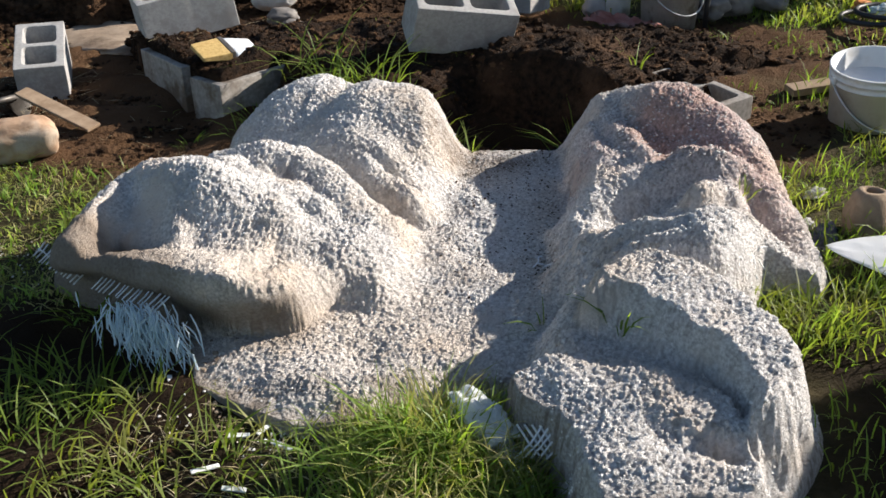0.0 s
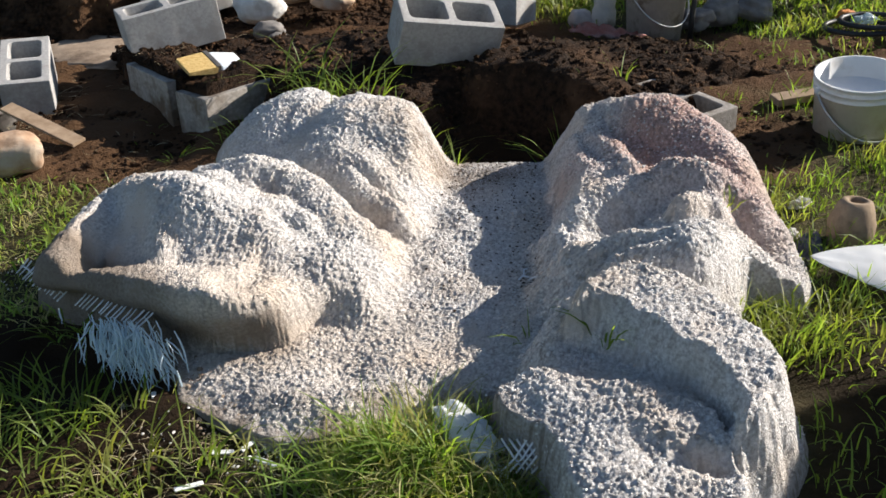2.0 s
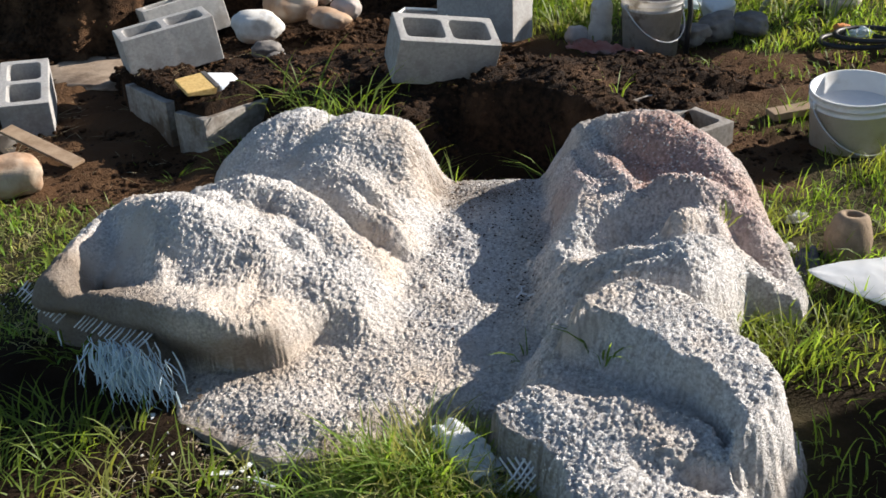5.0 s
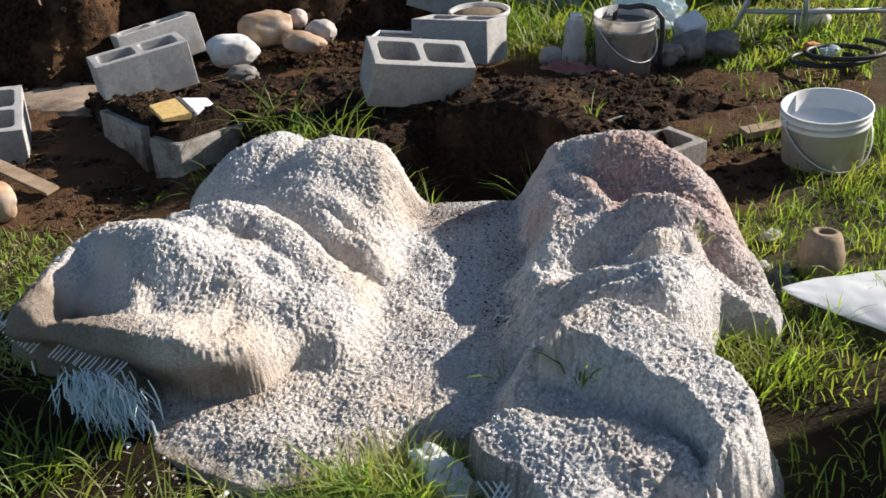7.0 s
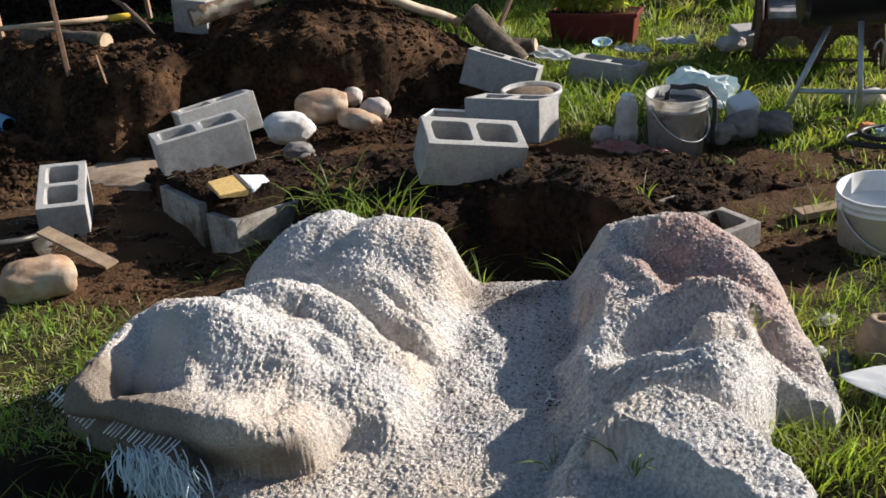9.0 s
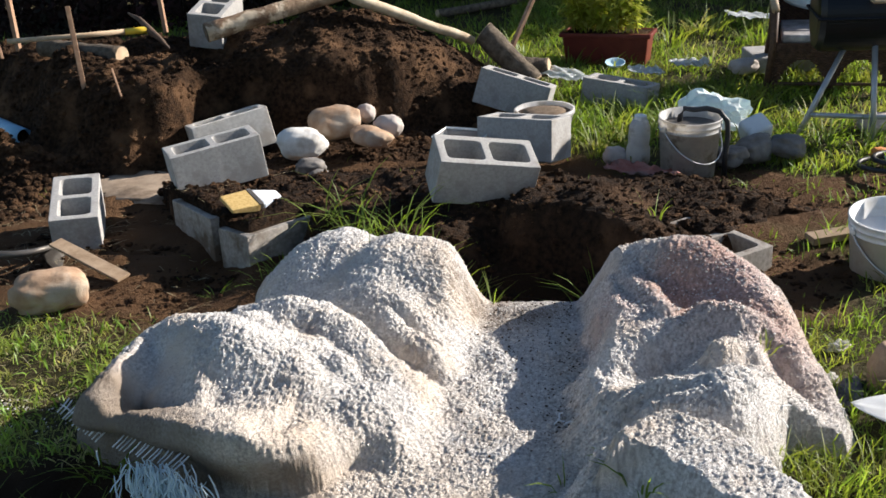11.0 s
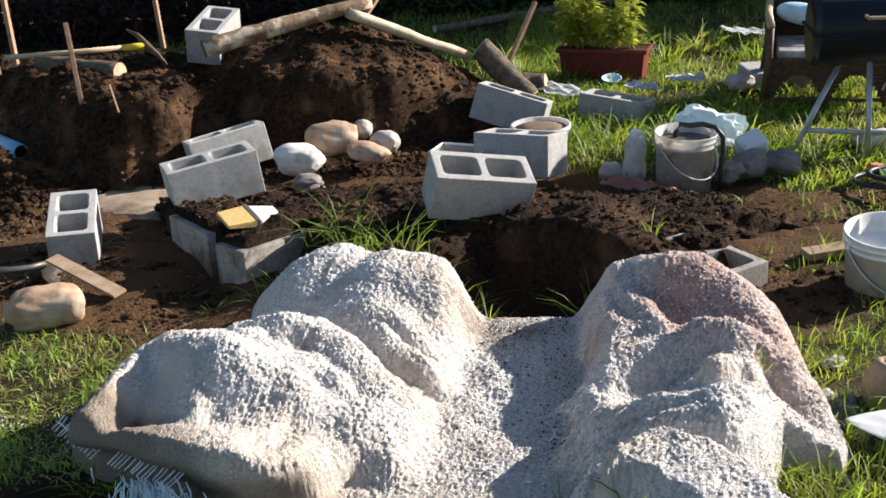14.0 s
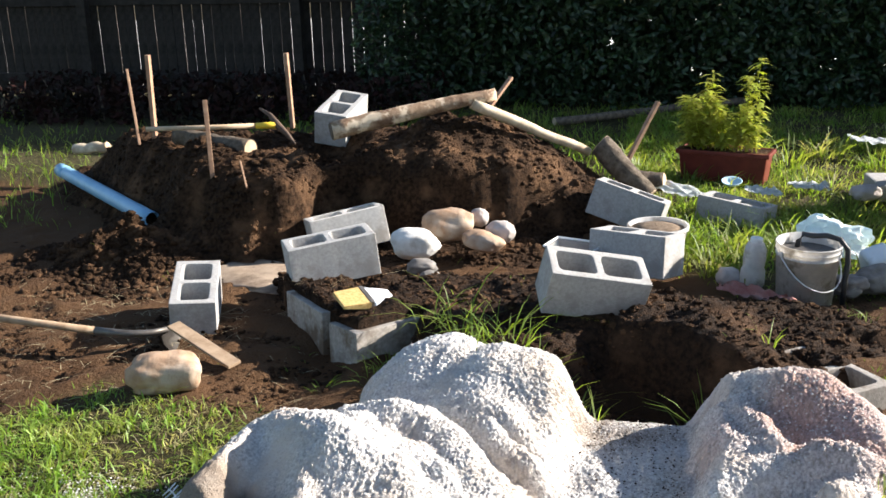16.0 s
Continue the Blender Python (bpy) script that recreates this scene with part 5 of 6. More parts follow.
for p, q in zip(rows, rows[1:]):
    for i in range(4):
        bm.faces.new((p[i], q[i], q[i + 1], p[i + 1]))
bmesh.ops.solidify(bm, geom=bm.faces[:], thickness=0.003)
part("blade", bm, M_STEEL, shovel, smooth=True)

brush = thing("brush", pose(-0.872, 3.50, 0.145, 14, 6, 40), "wide paint brush with tan bristles lying on soil", "paint brush")
bm = box_bm(0.12, 0.125, 0.035, 0.006)
for q in bm.verts:
    q.co.x -= 0.06
    k = (q.co.x + 0.115) / 0.11
    q.co.z = (q.co.z - 0.0175) * (0.45 + 0.55 * k) + 0.0175
    q.co.y *= 0.92 + 0.08 * k + 0.04 * noise.noise(q.co * 50)
part("bristles", bm, M_BRISTLE, brush, "stiff tan bristles")
part("ferrule", box_bm(0.02, 0.125, 0.037, 0.003), M_STEEL, brush)
bm = box_bm(0.10, 0.12, 0.026, 0.01)
for q in bm.verts:
    q.co.x += 0.058
    q.co.y *= 1 - 0.5 * sstep(0.04, 0.11, q.co.x)
    q.co.z += 0.006
part("handle", bm, M_WHITEPAINT, brush, "chipped white painted handle", smooth=False)

# ---- pipe ----
pipe = thing("pipe", pose(-2.415, 4.785, 0.09), "pale blue plastic drain pipe lying against the heap", "pipe")
axis = [Vector((0, 0, 0)).lerp(Vector((-1.18, 1.07, 0.02)), k / 10) for k in range(11)]
bm = tube_bm(axis, 0.040, 24)
bmesh.ops.delete(bm, geom=[f for f in bm.faces if len(f.verts) > 4], context="FACES")
bmesh.ops.solidify(bm, geom=bm.faces[:], thickness=0.004)
part("wall", bm, M_BLUEPIPE, pipe, smooth=True)
part("collar", tube_bm([(-1.08, 0.979, 0.018), (-1.18, 1.07, 0.02)], 0.045, 24), M_BLUEPIPE, pipe, "wider socket end", smooth=True)


# ---- buckets ----
def bucket(m, label, r0, r1, h, mat, bail_to, inside_mat, fill):
    t = thing("bucket", m, label, "bucket")
    w = 0.004
    body = part("body", lathe_bm([(r0 * 0.9, 0), (r0, 0.004), (r1 * 0.97, h * 0.80), (r1, h * 0.80), (r1, h * 0.815), (r1 * 0.985, h * 0.82), (r1 * 0.99, h * 0.89), (r1 * 1.012, h * 0.89), (r1 * 1.012, h * 0.905), (r1 * 0.995, h * 0.91), (r1, h * 0.975), (r1 * 1.02, h * 0.98), (r1 * 1.02, h), (r1 - w, h), (r0 - w, 0.02)], 48), mat, t, smooth=True)
    bm = lathe_bm([(r1 * 0.97 * (0.9 + 0.1 * fill), h * fill - 0.01), (r1 * 0.96 * (0.9 + 0.1 * fill), h * fill)], 32)
    part("fill", bm, inside_mat, t)
    pts = []
    for k in range(17):
        a = math.pi * k / 16
        p = Vector((math.cos(a) * r1 * 1.04, -math.sin(a) * r1 * bail_to[0], h * 0.84 - math.sin(a) * h * bail_to[1]))
        rr = math.hypot(p.x, p.y)
        if rr < r1 * 1.04:
            p.x, p.y = p.x * r1 * 1.04 / rr, p.y * r1 * 1.04 / rr
        pts.append(p)
    part("handle", tube_bm(pts, 0.0035, 8), M_WIRE, t, "thin wire handle hanging down", smooth=True)
    for s in (-1, 1):
        bm = lathe_bm([(0.014, 0), (0.014, 0.008), (0.006, 0.012)], 16)
        ear = part("handle_ear", bm, mat, body)
        ear.matrix_basis = pose(s * r1 * 1.0, 0, h * 0.85, 0, 90 * s, 0)
    return t


bucket(pose(1.45, 3.17, -0.10, 3, -3, 12), "white plastic bucket with a wire handle standing in grass", 0.132, 0.150, 0.26, M_WHITEPLASTIC, (1.02, 0.55), M_WHITEPAINT, 0.72)
bucket(pose(0.905, 4.20, -0.04, 2, 0, 30), "grimy white bucket with a black hose standing in grass", 0.116, 0.135, 0.275, M_GRIMY, (1.0, 0.5), M_DARKWATER, 0.84)
hose = [(0.87, 4.27, 0.15), (0.875, 4.25, 0.22), (0.89, 4.24, 0.255), (0.93, 4.23, 0.25), (0.98, 4.20, 0.262), (1.03, 4.17, 0.255), (1.06, 4.15, 0.215), (1.063, 4.14, 0.15), (1.055, 4.13, 0.08), (1.05, 4.12, -0.02)]
put(part("hose", tube_bm(hose, 0.012, 12), M_RUBBER, smooth=True), Matrix(), "black rubber hose draped over a bucket rim", "hose")
coil = [(1.75 + 0.16 * math.cos(a) + 0.01 * a, 4.12 + 0.12 * math.sin(a), -0.01 + 0.004 * a) for a in [k * 0.35 for k in range(40)]]
put(part("hose", tube_bm(coil, 0.011, 10), M_RUBBER, smooth=True), Matrix(), "coiled black hose on the ground", "hose")

# ---- pot, tub, bottle, clay lump ----
pot = thing("plant_pot", pose(0.284, 4.569, -0.065), "round grey pot filled with dry brown soil", "plant pot")
part("body", lathe_bm([(0.10, 0), (0.135, 0.23), (0.145, 0.235), (0.145, 0.255), (0.132, 0.255), (0.10, 0.03)], 40), M_GRIMY, pot, smooth=True)
part("soil", lathe_bm([(0.12, 0.2), (0.132, 0.235), (0.06, 0.25), (0.01, 0.252)], 24), M_DRYSOIL, pot, smooth=True)
tub = thing("plastic_tub", pose(-0.10, 4.40, -0.02, 0, 0, -20), "clear crumpled plastic tub behind a concrete block", "plastic tub")
bm = box_bm(0.24, 0.16, 0.15, 0.015)
bmesh.ops.delete(bm, geom=[f for f in bm.faces if f.calc_center_median().z > 0.145], context="FACES")
for q in bm.verts:
    k = 0.85 + 0.15 * q.co.z / 0.15
    q.co.x, q.co.y = q.co.x * k + 0.006 * noise.noise(q.co * 25), q.co.y * k
wall = part("wall", bm, M_CLEAR, tub)
part("rim", tube_bm([(-0.12, -0.08, 0.15), (0.12, -0.08, 0.15), (0.12, 0.08, 0.15), (-0.12, 0.08, 0.15), (-0.12, -0.08, 0.15)], 0.006, 8), M_WHITEPLASTIC, wall)
bottle = thing("bottle", pose(0.70, 4.34, -0.02, 0, 3, 0), "grimy plastic bottle standing in grass", "bottle")
flask = part("body", lathe_bm([(0.050, 0), (0.056, 0.012), (0.054, 0.07), (0.046, 0.09), (0.050, 0.12), (0.048, 0.17), (0.036, 0.20), (0.026, 0.206)], 24), M_GRIMY, bottle, smooth=True)
part("cap", lathe_bm([(0.028, 0.204), (0.028, 0.222), (0.025, 0.225)], 20), M_WHITEPLASTIC, flask, "white screw cap")
clay = part("clay_lump", lathe_bm([(0.050, 0), (0.062, 0.02), (0.060, 0.08), (0.050, 0.13), (0.040, 0.145), (0.028, 0.147), (0.022, 0.135), (0.02, 0.10)], 28), M_CLAY, smooth=True)
for q in clay.data.vertices:
    q.co += 0.008 * Vector((noise.noise(q.co * 18), noise.noise(q.co * 18 + Vector((5, 0, 0))), 0.4 * noise.noise(q.co * 18 + Vector((0, 5, 0)))))
put(clay, pose(1.166, 2.33, -0.045, -6, 5, 0), "tan clay lump with a hole in its top", "clay lump")


# ---- soft litter ----
def crumple(m, sx, sy, sz, seed, mat, label, category, name, folds=3.0, amp=0.35):
    """A crumpled, folded sheet or bag with closed volume."""
    bm = bmesh.new()
    bmesh.ops.create_icosphere(bm, subdivisions=4, radius=1)
    off = Vector((seed * 3.7, seed * 1.3, seed * 2.1))
    for v in bm.verts:
        n = v.co.copy()
        k = 1 + amp * noise.noise(n * folds * 0.5 + off) + amp * (0.5 - abs(noise.noise(n * folds + off))) + 0.7 * amp * (0.35 - abs(noise.noise(n * folds * 2.2 + off))) + 0.12 * amp * noise.noise(n * 11 + off)
        v.co = Vector((n.x * sx * k / 2, n.y * sy * k / 2, max(n.z * k, -0.25) * sz / 2))
    return put(part(name, bm, mat, smooth=False), m, label, category)


def sack(m, length, half, high, seed, mat, label):
    """A folded plastic sack lying flat: pointed at one end, puffed and creased towards the other."""
    bm = bmesh.new()
    nu, nv = 44, 40
    rows = []
    for i in range(nu + 1):
        u = i / nu
        w = half * (0.03 + 0.97 * min(1, u * 1.9) ** 0.75) * (1 - 0.75 * max(0, u - 0.85) / 0.15)
        ring = []
        for k in range(nv):
            a = 2 * math.pi * k / nv
            q = Vector((u * 5, math.cos(a) * 1.3, math.sin(a) * 0.9 + seed))
            crease = 0.5 - abs(noise.noise(q)) + 0.5 * (0.4 - abs(noise.noise(q * 2.3)))
            y = w * math.cos(a) * (1 + 0.10 * noise.noise(q * 1.7))
            z = high * (0.06 + 0.94 * min(1, u * 1.7) ** 1.2) * math.sin(a) * (0.5 if a < math.pi else 0.12) * (0.75 + 0.9 * crease)
            ring.append(bm.verts.new((u * length + 0.012 * noise.noise(q), y, z)))
        rows.append(ring)
    for p, q in zip(rows, rows[1:]):
        for k in range(nv):
            bm.faces.new((p[k], q[k], q[(k + 1) % nv], p[(k + 1) % nv]))
    bm.faces.new(rows[0])
    bm.faces.new(list(reversed(rows[-1])))
    return put(part("plastic_bag", bm, mat, smooth=True), m, label, "plastic bag")


sack(pose(1.005, 2.135, 0.05, 2, 8, -8), 0.6, 0.17, 0.075, 2, M_BAG, "crumpled white plastic bag lying in grass")
crumple(pose(1.04, 2.285, -0.02, 0, 0, 60), 0.16, 0.06, 0.05, 3, M_DARKCLOTH, "dark crumpled scrap of cloth in grass", "cloth", "cloth_scrap", 3.2)
crumple(pose(1.01, 2.36, -0.015, 0, 0, 20), 0.06, 0.03, 0.03, 4, M_GRIMY, "small crumpled white wrapper in grass", "wrapper", "wrapper", 4, 0.5)
crumple(pose(1.09, 2.54, -0.01, 0, 0, 30), 0.06, 0.03, 0.03, 5, M_GRIMY, "small crumpled white wrapper in grass", "wrapper", "wrapper", 4, 0.6)
crumple(pose(1.12, 4.78, 0.05, 0, 8, -6), 0.32, 0.20, 0.19, 6, M_BLUEBAG, "pale blue and white plastic sack slumped in grass", "plastic sack", "plastic_sack", 2.8, 0.45)
crumple(pose(0.118, 1.455, 0.055, 0, 10, -50), 0.14, 0.085, 0.07, 11, M_BAG, "crumpled white wad beside the rockwork", "paper", "paper_scrap", 3.5, 0.4)
crumple(pose(0.165, 1.40, 0.01, 0, 20, -60), 0.09, 0.05, 0.045, 12, M_BAG, "crumpled white wad beside the rockwork", "paper", "paper_scrap", 3.5, 0.4)
crumple(pose(1.76, 4.27, 0.0, 0, 0, 0), 0.08, 0.06, 0.05, 13, M_ORANGE, "small orange scrap lying in grass", "scrap", "orange_scrap", 3, 0.4)
crumple(pose(1.82, 4.22, 0.0, 0, 0, 0), 0.09, 0.06, 0.05, 14, M_BLUEBAG, "small pale scrap lying in grass", "scrap", "pale_scrap", 3, 0.4)


def cloth(m, sx, sy, amp, seed, mat, label, name="rag", category="rag", folds=1.0):
    bm = bmesh.new()
    n, k = 28, 16
    g = []
    for i in range(n + 1):
        row = []
        for j in range(k + 1):
            u, v = i / n - 0.5, j / k - 0.5
            edge = 1 + 0.25 * noise.noise(Vector((u * 5, v * 5, seed)))
            row.append(bm.verts.new((u * sx * edge, v * sy * edge * (1 - 0.5 * abs(u)), amp * (0.6 + abs(noise.noise(Vector((u * 5 * folds, v * 4 * folds, seed + 4)))) + 0.5 * noise.noise(Vector((u * 11 * folds, v * 9 * folds, seed + 8)))))))
        g.append(row)
    for i in range(n):
        for j in range(k):
            bm.faces.new((g[i][j], g[i + 1][j], g[i + 1][j + 1], g[i][j + 1]))
    bmesh.ops.solidify(bm, geom=bm.faces[:], thickness=0.003)
    return put(part(name, bm, mat, smooth=folds < 1.2), m, label, category)


cloth(pose(0.69, 4.09, 0.0, 0, 0, -40), 0.34, 0.13, 0.035, 3, M_PINK, "faded pink rag lying on bare earth")
cloth(pose(0.38, 5.78, 0.055, 4, 6, -38), 0.38, 0.15, 0.03, 7, M_BAG, "torn clear plastic sheet on the lawn", "plastic_sheet", "plastic sheet", 0.7)
cloth(pose(1.16, 5.83, 0.06, 6, 5, 10), 0.22, 0.13, 0.04, 8, M_BAG, "crumpled pale plastic scrap on the lawn", "plastic_scrap", "plastic scrap", 0.7)
cloth(pose(0.88, 5.62, 0.075, 6, 8, 0), 0.20, 0.10, 0.04, 9, M_BAG, "crumpled white paper beside a concrete block", "paper_scrap", "paper", 0.7)
cloth(pose(1.80, 7.2, 0.06, 5, 5, -5), 0.34, 0.14, 0.04, 10, M_BAG, "pale plastic scrap on the far lawn", "plastic_scrap", "plastic scrap", 0.7)
for k, (x, y, a) in enumerate([(0.245, 2.095, 20), (0.275, 2.10, -30), (0.26, 2.12, 70), (0.29, 2.085, 10)]):
    put(part("paper_shred", tube_bm([(0, 0, 0.004), (0.014, 0.004, 0.012), (0.03, 0, 0.006)], 0.0022, 6), M_WHITEPAINT), pose(x, y, 0.022, 0, 0, a), "thin white shred lying in the channel", "shred", "white shreds")
for k, (x, y, a, l) in enumerate([(-0.40, 1.47, 10, 0.05), (-0.35, 1.49, 60, 0.04), (-0.3, 1.44, -20, 0.05), (-0.45, 1.38, 30, 0.06), (0.18, 1.37, -12, 0.07), (-0.60, 1.66, 110, 0.07), (0.2, 1.33, -20, 0.05), (-0.38, 1.33, 0, 0.05)]):
    put(part("plastic_shard", box_bm(l, 0.011, 0.004, 0.0015), M_WHITEPLASTIC), pose(x, y, tz(x, y) + 0.012, 12, 8, a), "white plastic shard among grass stalks", "plastic shard", "plastic shards")
jug = thing("container", pose(1.27, 4.56, 0.0, 28, -16, 20), "white plastic container lying tipped in grass", "container")
part("body", box_bm(0.13, 0.11, 0.12, 0.025, segments=4), M_WHITEPLASTIC, jug, smooth=True)
part("lid", lathe_bm([(0.026, 0), (0.026, 0.012), (0.02, 0.015)], 20), M_GRIMY, jug).matrix_basis = pose(0.064, 0.0, 0.06, 0, 90, 0)
bowl = part("bowl", lathe_bm([(0.03, 0), (0.045, 0.008), (0.062, 0.028), (0.058, 0.028), (0.04, 0.012), (0.015, 0.008)], 32), M_BLUEWHITE, smooth=True)
put(bowl, pose(0.745, 6.02, 0.04, 12, 0, 0), "small pale blue bowl lying on the lawn", "bowl")
put(part("concrete_slab", box_bm(0.52, 0.34, 0.10, 0.01), M_BLOCK), pose(1.82, 6.12, -0.03, 0, 0, 4), "pale broken concrete slab on the lawn", "slab")

# ---- lath and fibres at the rockwork's edges ----
lath = thing("plastic_lath", pose(0, -0.03, -0.004), "white plastic lath strips showing under the plaster edge", "lath")
r = random.Random(4)
for x0, y0, z0, x1, y1, z1, n in ((-1.05, 2.12, 0.11, -0.90, 2.0, 0.10, 13), (-0.83, 1.945, 0.12, -0.64, 1.85, 0.115, 15)):
    for k in range(n):
        u = (k + r.uniform(-0.25, 0.25)) / (n - 1)
        x, y, z = x0 + (x1 - x0) * u, y0 + (y1 - y0) * u, z0 + (z1 - z0) * u
        l = r.uniform(0.7, 1.1)
        pts = [(x + 0.020 * l, y + 0.012, z + 0.018), (x + 0.004, y - 0.006, z + 0.006), (x - 0.020 * l, y - 0.012, z - 0.014 * l)]
        part("strip", tube_bm(pts, r.uniform(0.0016, 0.0024), 6), M_LATH, lath)
    if n < 14:
        part("band", tube_bm([(x0 + (x1 - x0) * u, y0 + (y1 - y0) * u - 0.006, z0 + (z1 - z0) * u + 0.008 + 0.004 * math.sin(17 * u)) for u in [q / 8 for q in range(9)]], 0.002, 6), M_LATH, lath)
net = thing("plastic_lath", pose(0.258, 1.375, 0.062, 66, 0, -4), "white diamond lath mesh exposed under the plaster", "lath")
for k in range(-3, 4):
    for s in (-1, 1):
        a = Vector((k * 0.0150 - s * 0.025, -0.033, 0.003 * s))
        b = Vector((k * 0.0150 + s * 0.025, 0.033, 0.003 * s))
        part("strand", tube_bm([a, a.lerp(b, 0.5) + Vector((r.uniform(-0.004, 0.004), 0, 0.010)), b], 0.0024, 6), M_LATH, net)
fib = thing("fibre_bundle", pose(-0.67, 1.80, 0.11), "tangle of pale blue-white plastic fibres hanging from the plaster edge", "fibres")
for k in range(300):
    x0 = r.gauss(-0.01, 0.05)
    p = Vector((x0, -0.42 * x0 - 0.035 + r.gauss(0, 0.014), r.uniform(-0.06, 0.035)))
    d = Vector((r.gauss(0.05, 0.3), r.gauss(-0.1, 0.2), -1.0))
    pts, step = [p], r.uniform(0.010, 0.030)
    for q in range(4):
        d = (d + Vector((r.gauss(0, 0.3), r.gauss(0, 0.22), r.gauss(-0.3, 0.35)))).normalized()
        p = p + d * step
        pts.append(Vector((p.x, p.y, max(p.z, -0.14))))
    q = r.uniform(0.0007, 0.0021)
    part("fibre", tube_bm(pts, [q * 0.7, q * 1.2, q * 1.3, q, q * 0.5], 5), M_FIBRE, fib)
fib2 = thing("fibre_bundle", pose(0.75, 2.02, 0.09), "tangle of white plastic fibres beside the rockwork", "fibres")
for k in range(16):
    p0 = Vector((r.uniform(-0.03, 0.03), r.uniform(-0.03, 0.03), 0))
    p2 = p0 + Vector((r.uniform(-0.04, 0.06), r.uniform(-0.07, 0.03), r.uniform(-0.06, 0.05)))
    part("fibre", tube_bm([p0, p0.lerp(p2, 0.5) + Vector((0, 0, 0.02)), p2], [0.002, 0.003, 0.0015], 5), M_LATH, fib2)

# ---- planter ----
planter = thing("planter", pose(0.738, 6.455, -0.03, 0, 0, -18), "dark red plastic window box with a bushy green plant", "planter")
bm = box_bm(0.56, 0.20, 0.19, 0.012)
for q in bm.verts:
    k = 0.84 + 0.16 * q.co.z / 0.19
    q.co.x, q.co.y = q.co.x * (0.93 + 0.07 * q.co.z / 0.19), q.co.y * k
trough = part("box", bm, M_TERRACOTTA, planter)
for sx, sy, lx, ly in ((0, -0.102, 0.59, 0.02), (0, 0.102, 0.59, 0.02), (-0.285, 0, 0.02, 0.184), (0.285, 0, 0.02, 0.184)):
    rim = part("rim", box_bm(lx, ly, 0.028, 0.005), M_TERRACOTTA, trough)
    rim.matrix_basis = pose(sx, sy, 0.175)
soil = part("soil", box_bm(0.54, 0.18, 0.02, 0.004), M_SOIL, planter)
soil.matrix_basis = pose(0, 0, 0.178)
plant = thing("bushy_plant", pose(0.738, 6.455, 0.16, 0, 0, -18), "bushy yellow-green plant with narrow leaves in a window box", "plant")
r = np.random.default_rng(77)
LV, LF, st = [], [], bmesh.new()
for s in range(40):
    bx, by = r.uniform(-0.25, 0.25), r.uniform(-0.06, 0.06)
    hh = r.uniform(0.16, 0.34) if s > 5 else r.uniform(0.40, 0.60)
    if s <= 5:
        bx = r.uniform(0.08, 0.2) if s % 2 else r.uniform(-0.14, -0.02)
        hh *= 1.0 if s % 2 else 0.85
    tip = Vector((bx * 1.2 + r.uniform(-0.06, 0.06), by * 1.5 + r.uniform(-0.06, 0.06), hh))
    mid = Vector((bx, by, 0)).lerp(tip, 0.5) + Vector((r.uniform(-0.02, 0.02), r.uniform(-0.02, 0.02), 0.02))
    tube_bm([(bx, by, 0), mid, tip], [0.004, 0.003, 0.0015], 5, st)
    part("stem", st, M_PLANTLEAF, plant)
    st = bmesh.new()
    for k in range(int(46 * hh / 0.3)):
        u = r.uniform(0.1, 1.0)
        p = (Vector((bx, by, 0)).lerp(mid, 2 * u) if u < 0.5 else mid.lerp(tip, 2 * u - 1))
        a, l = r.uniform(0, 6.28), r.uniform(0.05, 0.11)
        d = Vector((math.cos(a), math.sin(a), r.uniform(-0.3, 0.6))).normalized()
        side = d.cross(Vector((0, 0, 1))).normalized() * l * 0.15
        droop = Vector((0, 0, -l * 0.25))
        n0 = len(LV)
        LV += [p, p + d * l * 0.45 + side, p + d * l * 0.45 - side, p + d * l + droop, p + d * l * 0.5 + Vector((0, 0, -0.003))]
        LF += [(n0, n0 + 1, n0 + 4), (n0, n0 + 4, n0 + 2), (n0 + 1, n0 + 3, n0 + 4), (n0 + 4, n0 + 3, n0 + 2)]
mesh_object("foliage", LV, LF, M_PLANTLEAF, plant)

# ---- wicker chair with cushion, pillow and spirit level ----
chair = thing("wicker_chair", pose(1.922, 5.72, -0.03, 0, 0, -12), "brown wicker armchair with a rolled scalloped back", "chair")
W, D, SH, BH = 0.62, 0.54, 0.27, 0.64
for x in (-1, 1):
    for y in (-1, 1):
        top = 0.46 if y < 0 else BH - 0.04
        part("leg", tube_bm([(x * (W / 2 + 0.03), y * (D / 2 + 0.02), 0), (x * W / 2, y * D / 2, SH), (x * W / 2, y * D / 2 + (0.05 if y > 0 else 0), top)], [0.016, 0.02, 0.02], 10), M_WICKER, chair, smooth=True)


def weave_panel(w, h, arch, name, parent, m, bulge=0.0):
    """A woven panel: rows of thin bars over uprights, with an arched lower edge."""
    bm = bmesh.new()
    nx, nz = 40, max(8, int(h / 0.011))
    for k in range(nz + 1):
        z = h * k / nz
        half = w / 2
        seg = [(-half + w * i / nx) for i in range(nx + 1)]
        runs, run = [], []
        for i, x in enumerate(seg):
            if z >= arch * (1 - ((abs(x) - half * 0.48) / (half * 0.44)) ** 2):
                run.append((x, 0.004 * (1 if (i + k) % 2 else -1) + bulge * (1 - (x / half) ** 2), z))
            elif run:
                runs.append(run)
                run = []
        runs.append(run)
        for q in runs:
            if len(q) > 1:
                tube_bm(q, h / nz * 0.62, 5, bm)
    ob = part(name, bm, M_WICKER, parent)
    ob.matrix_basis = m
    return ob


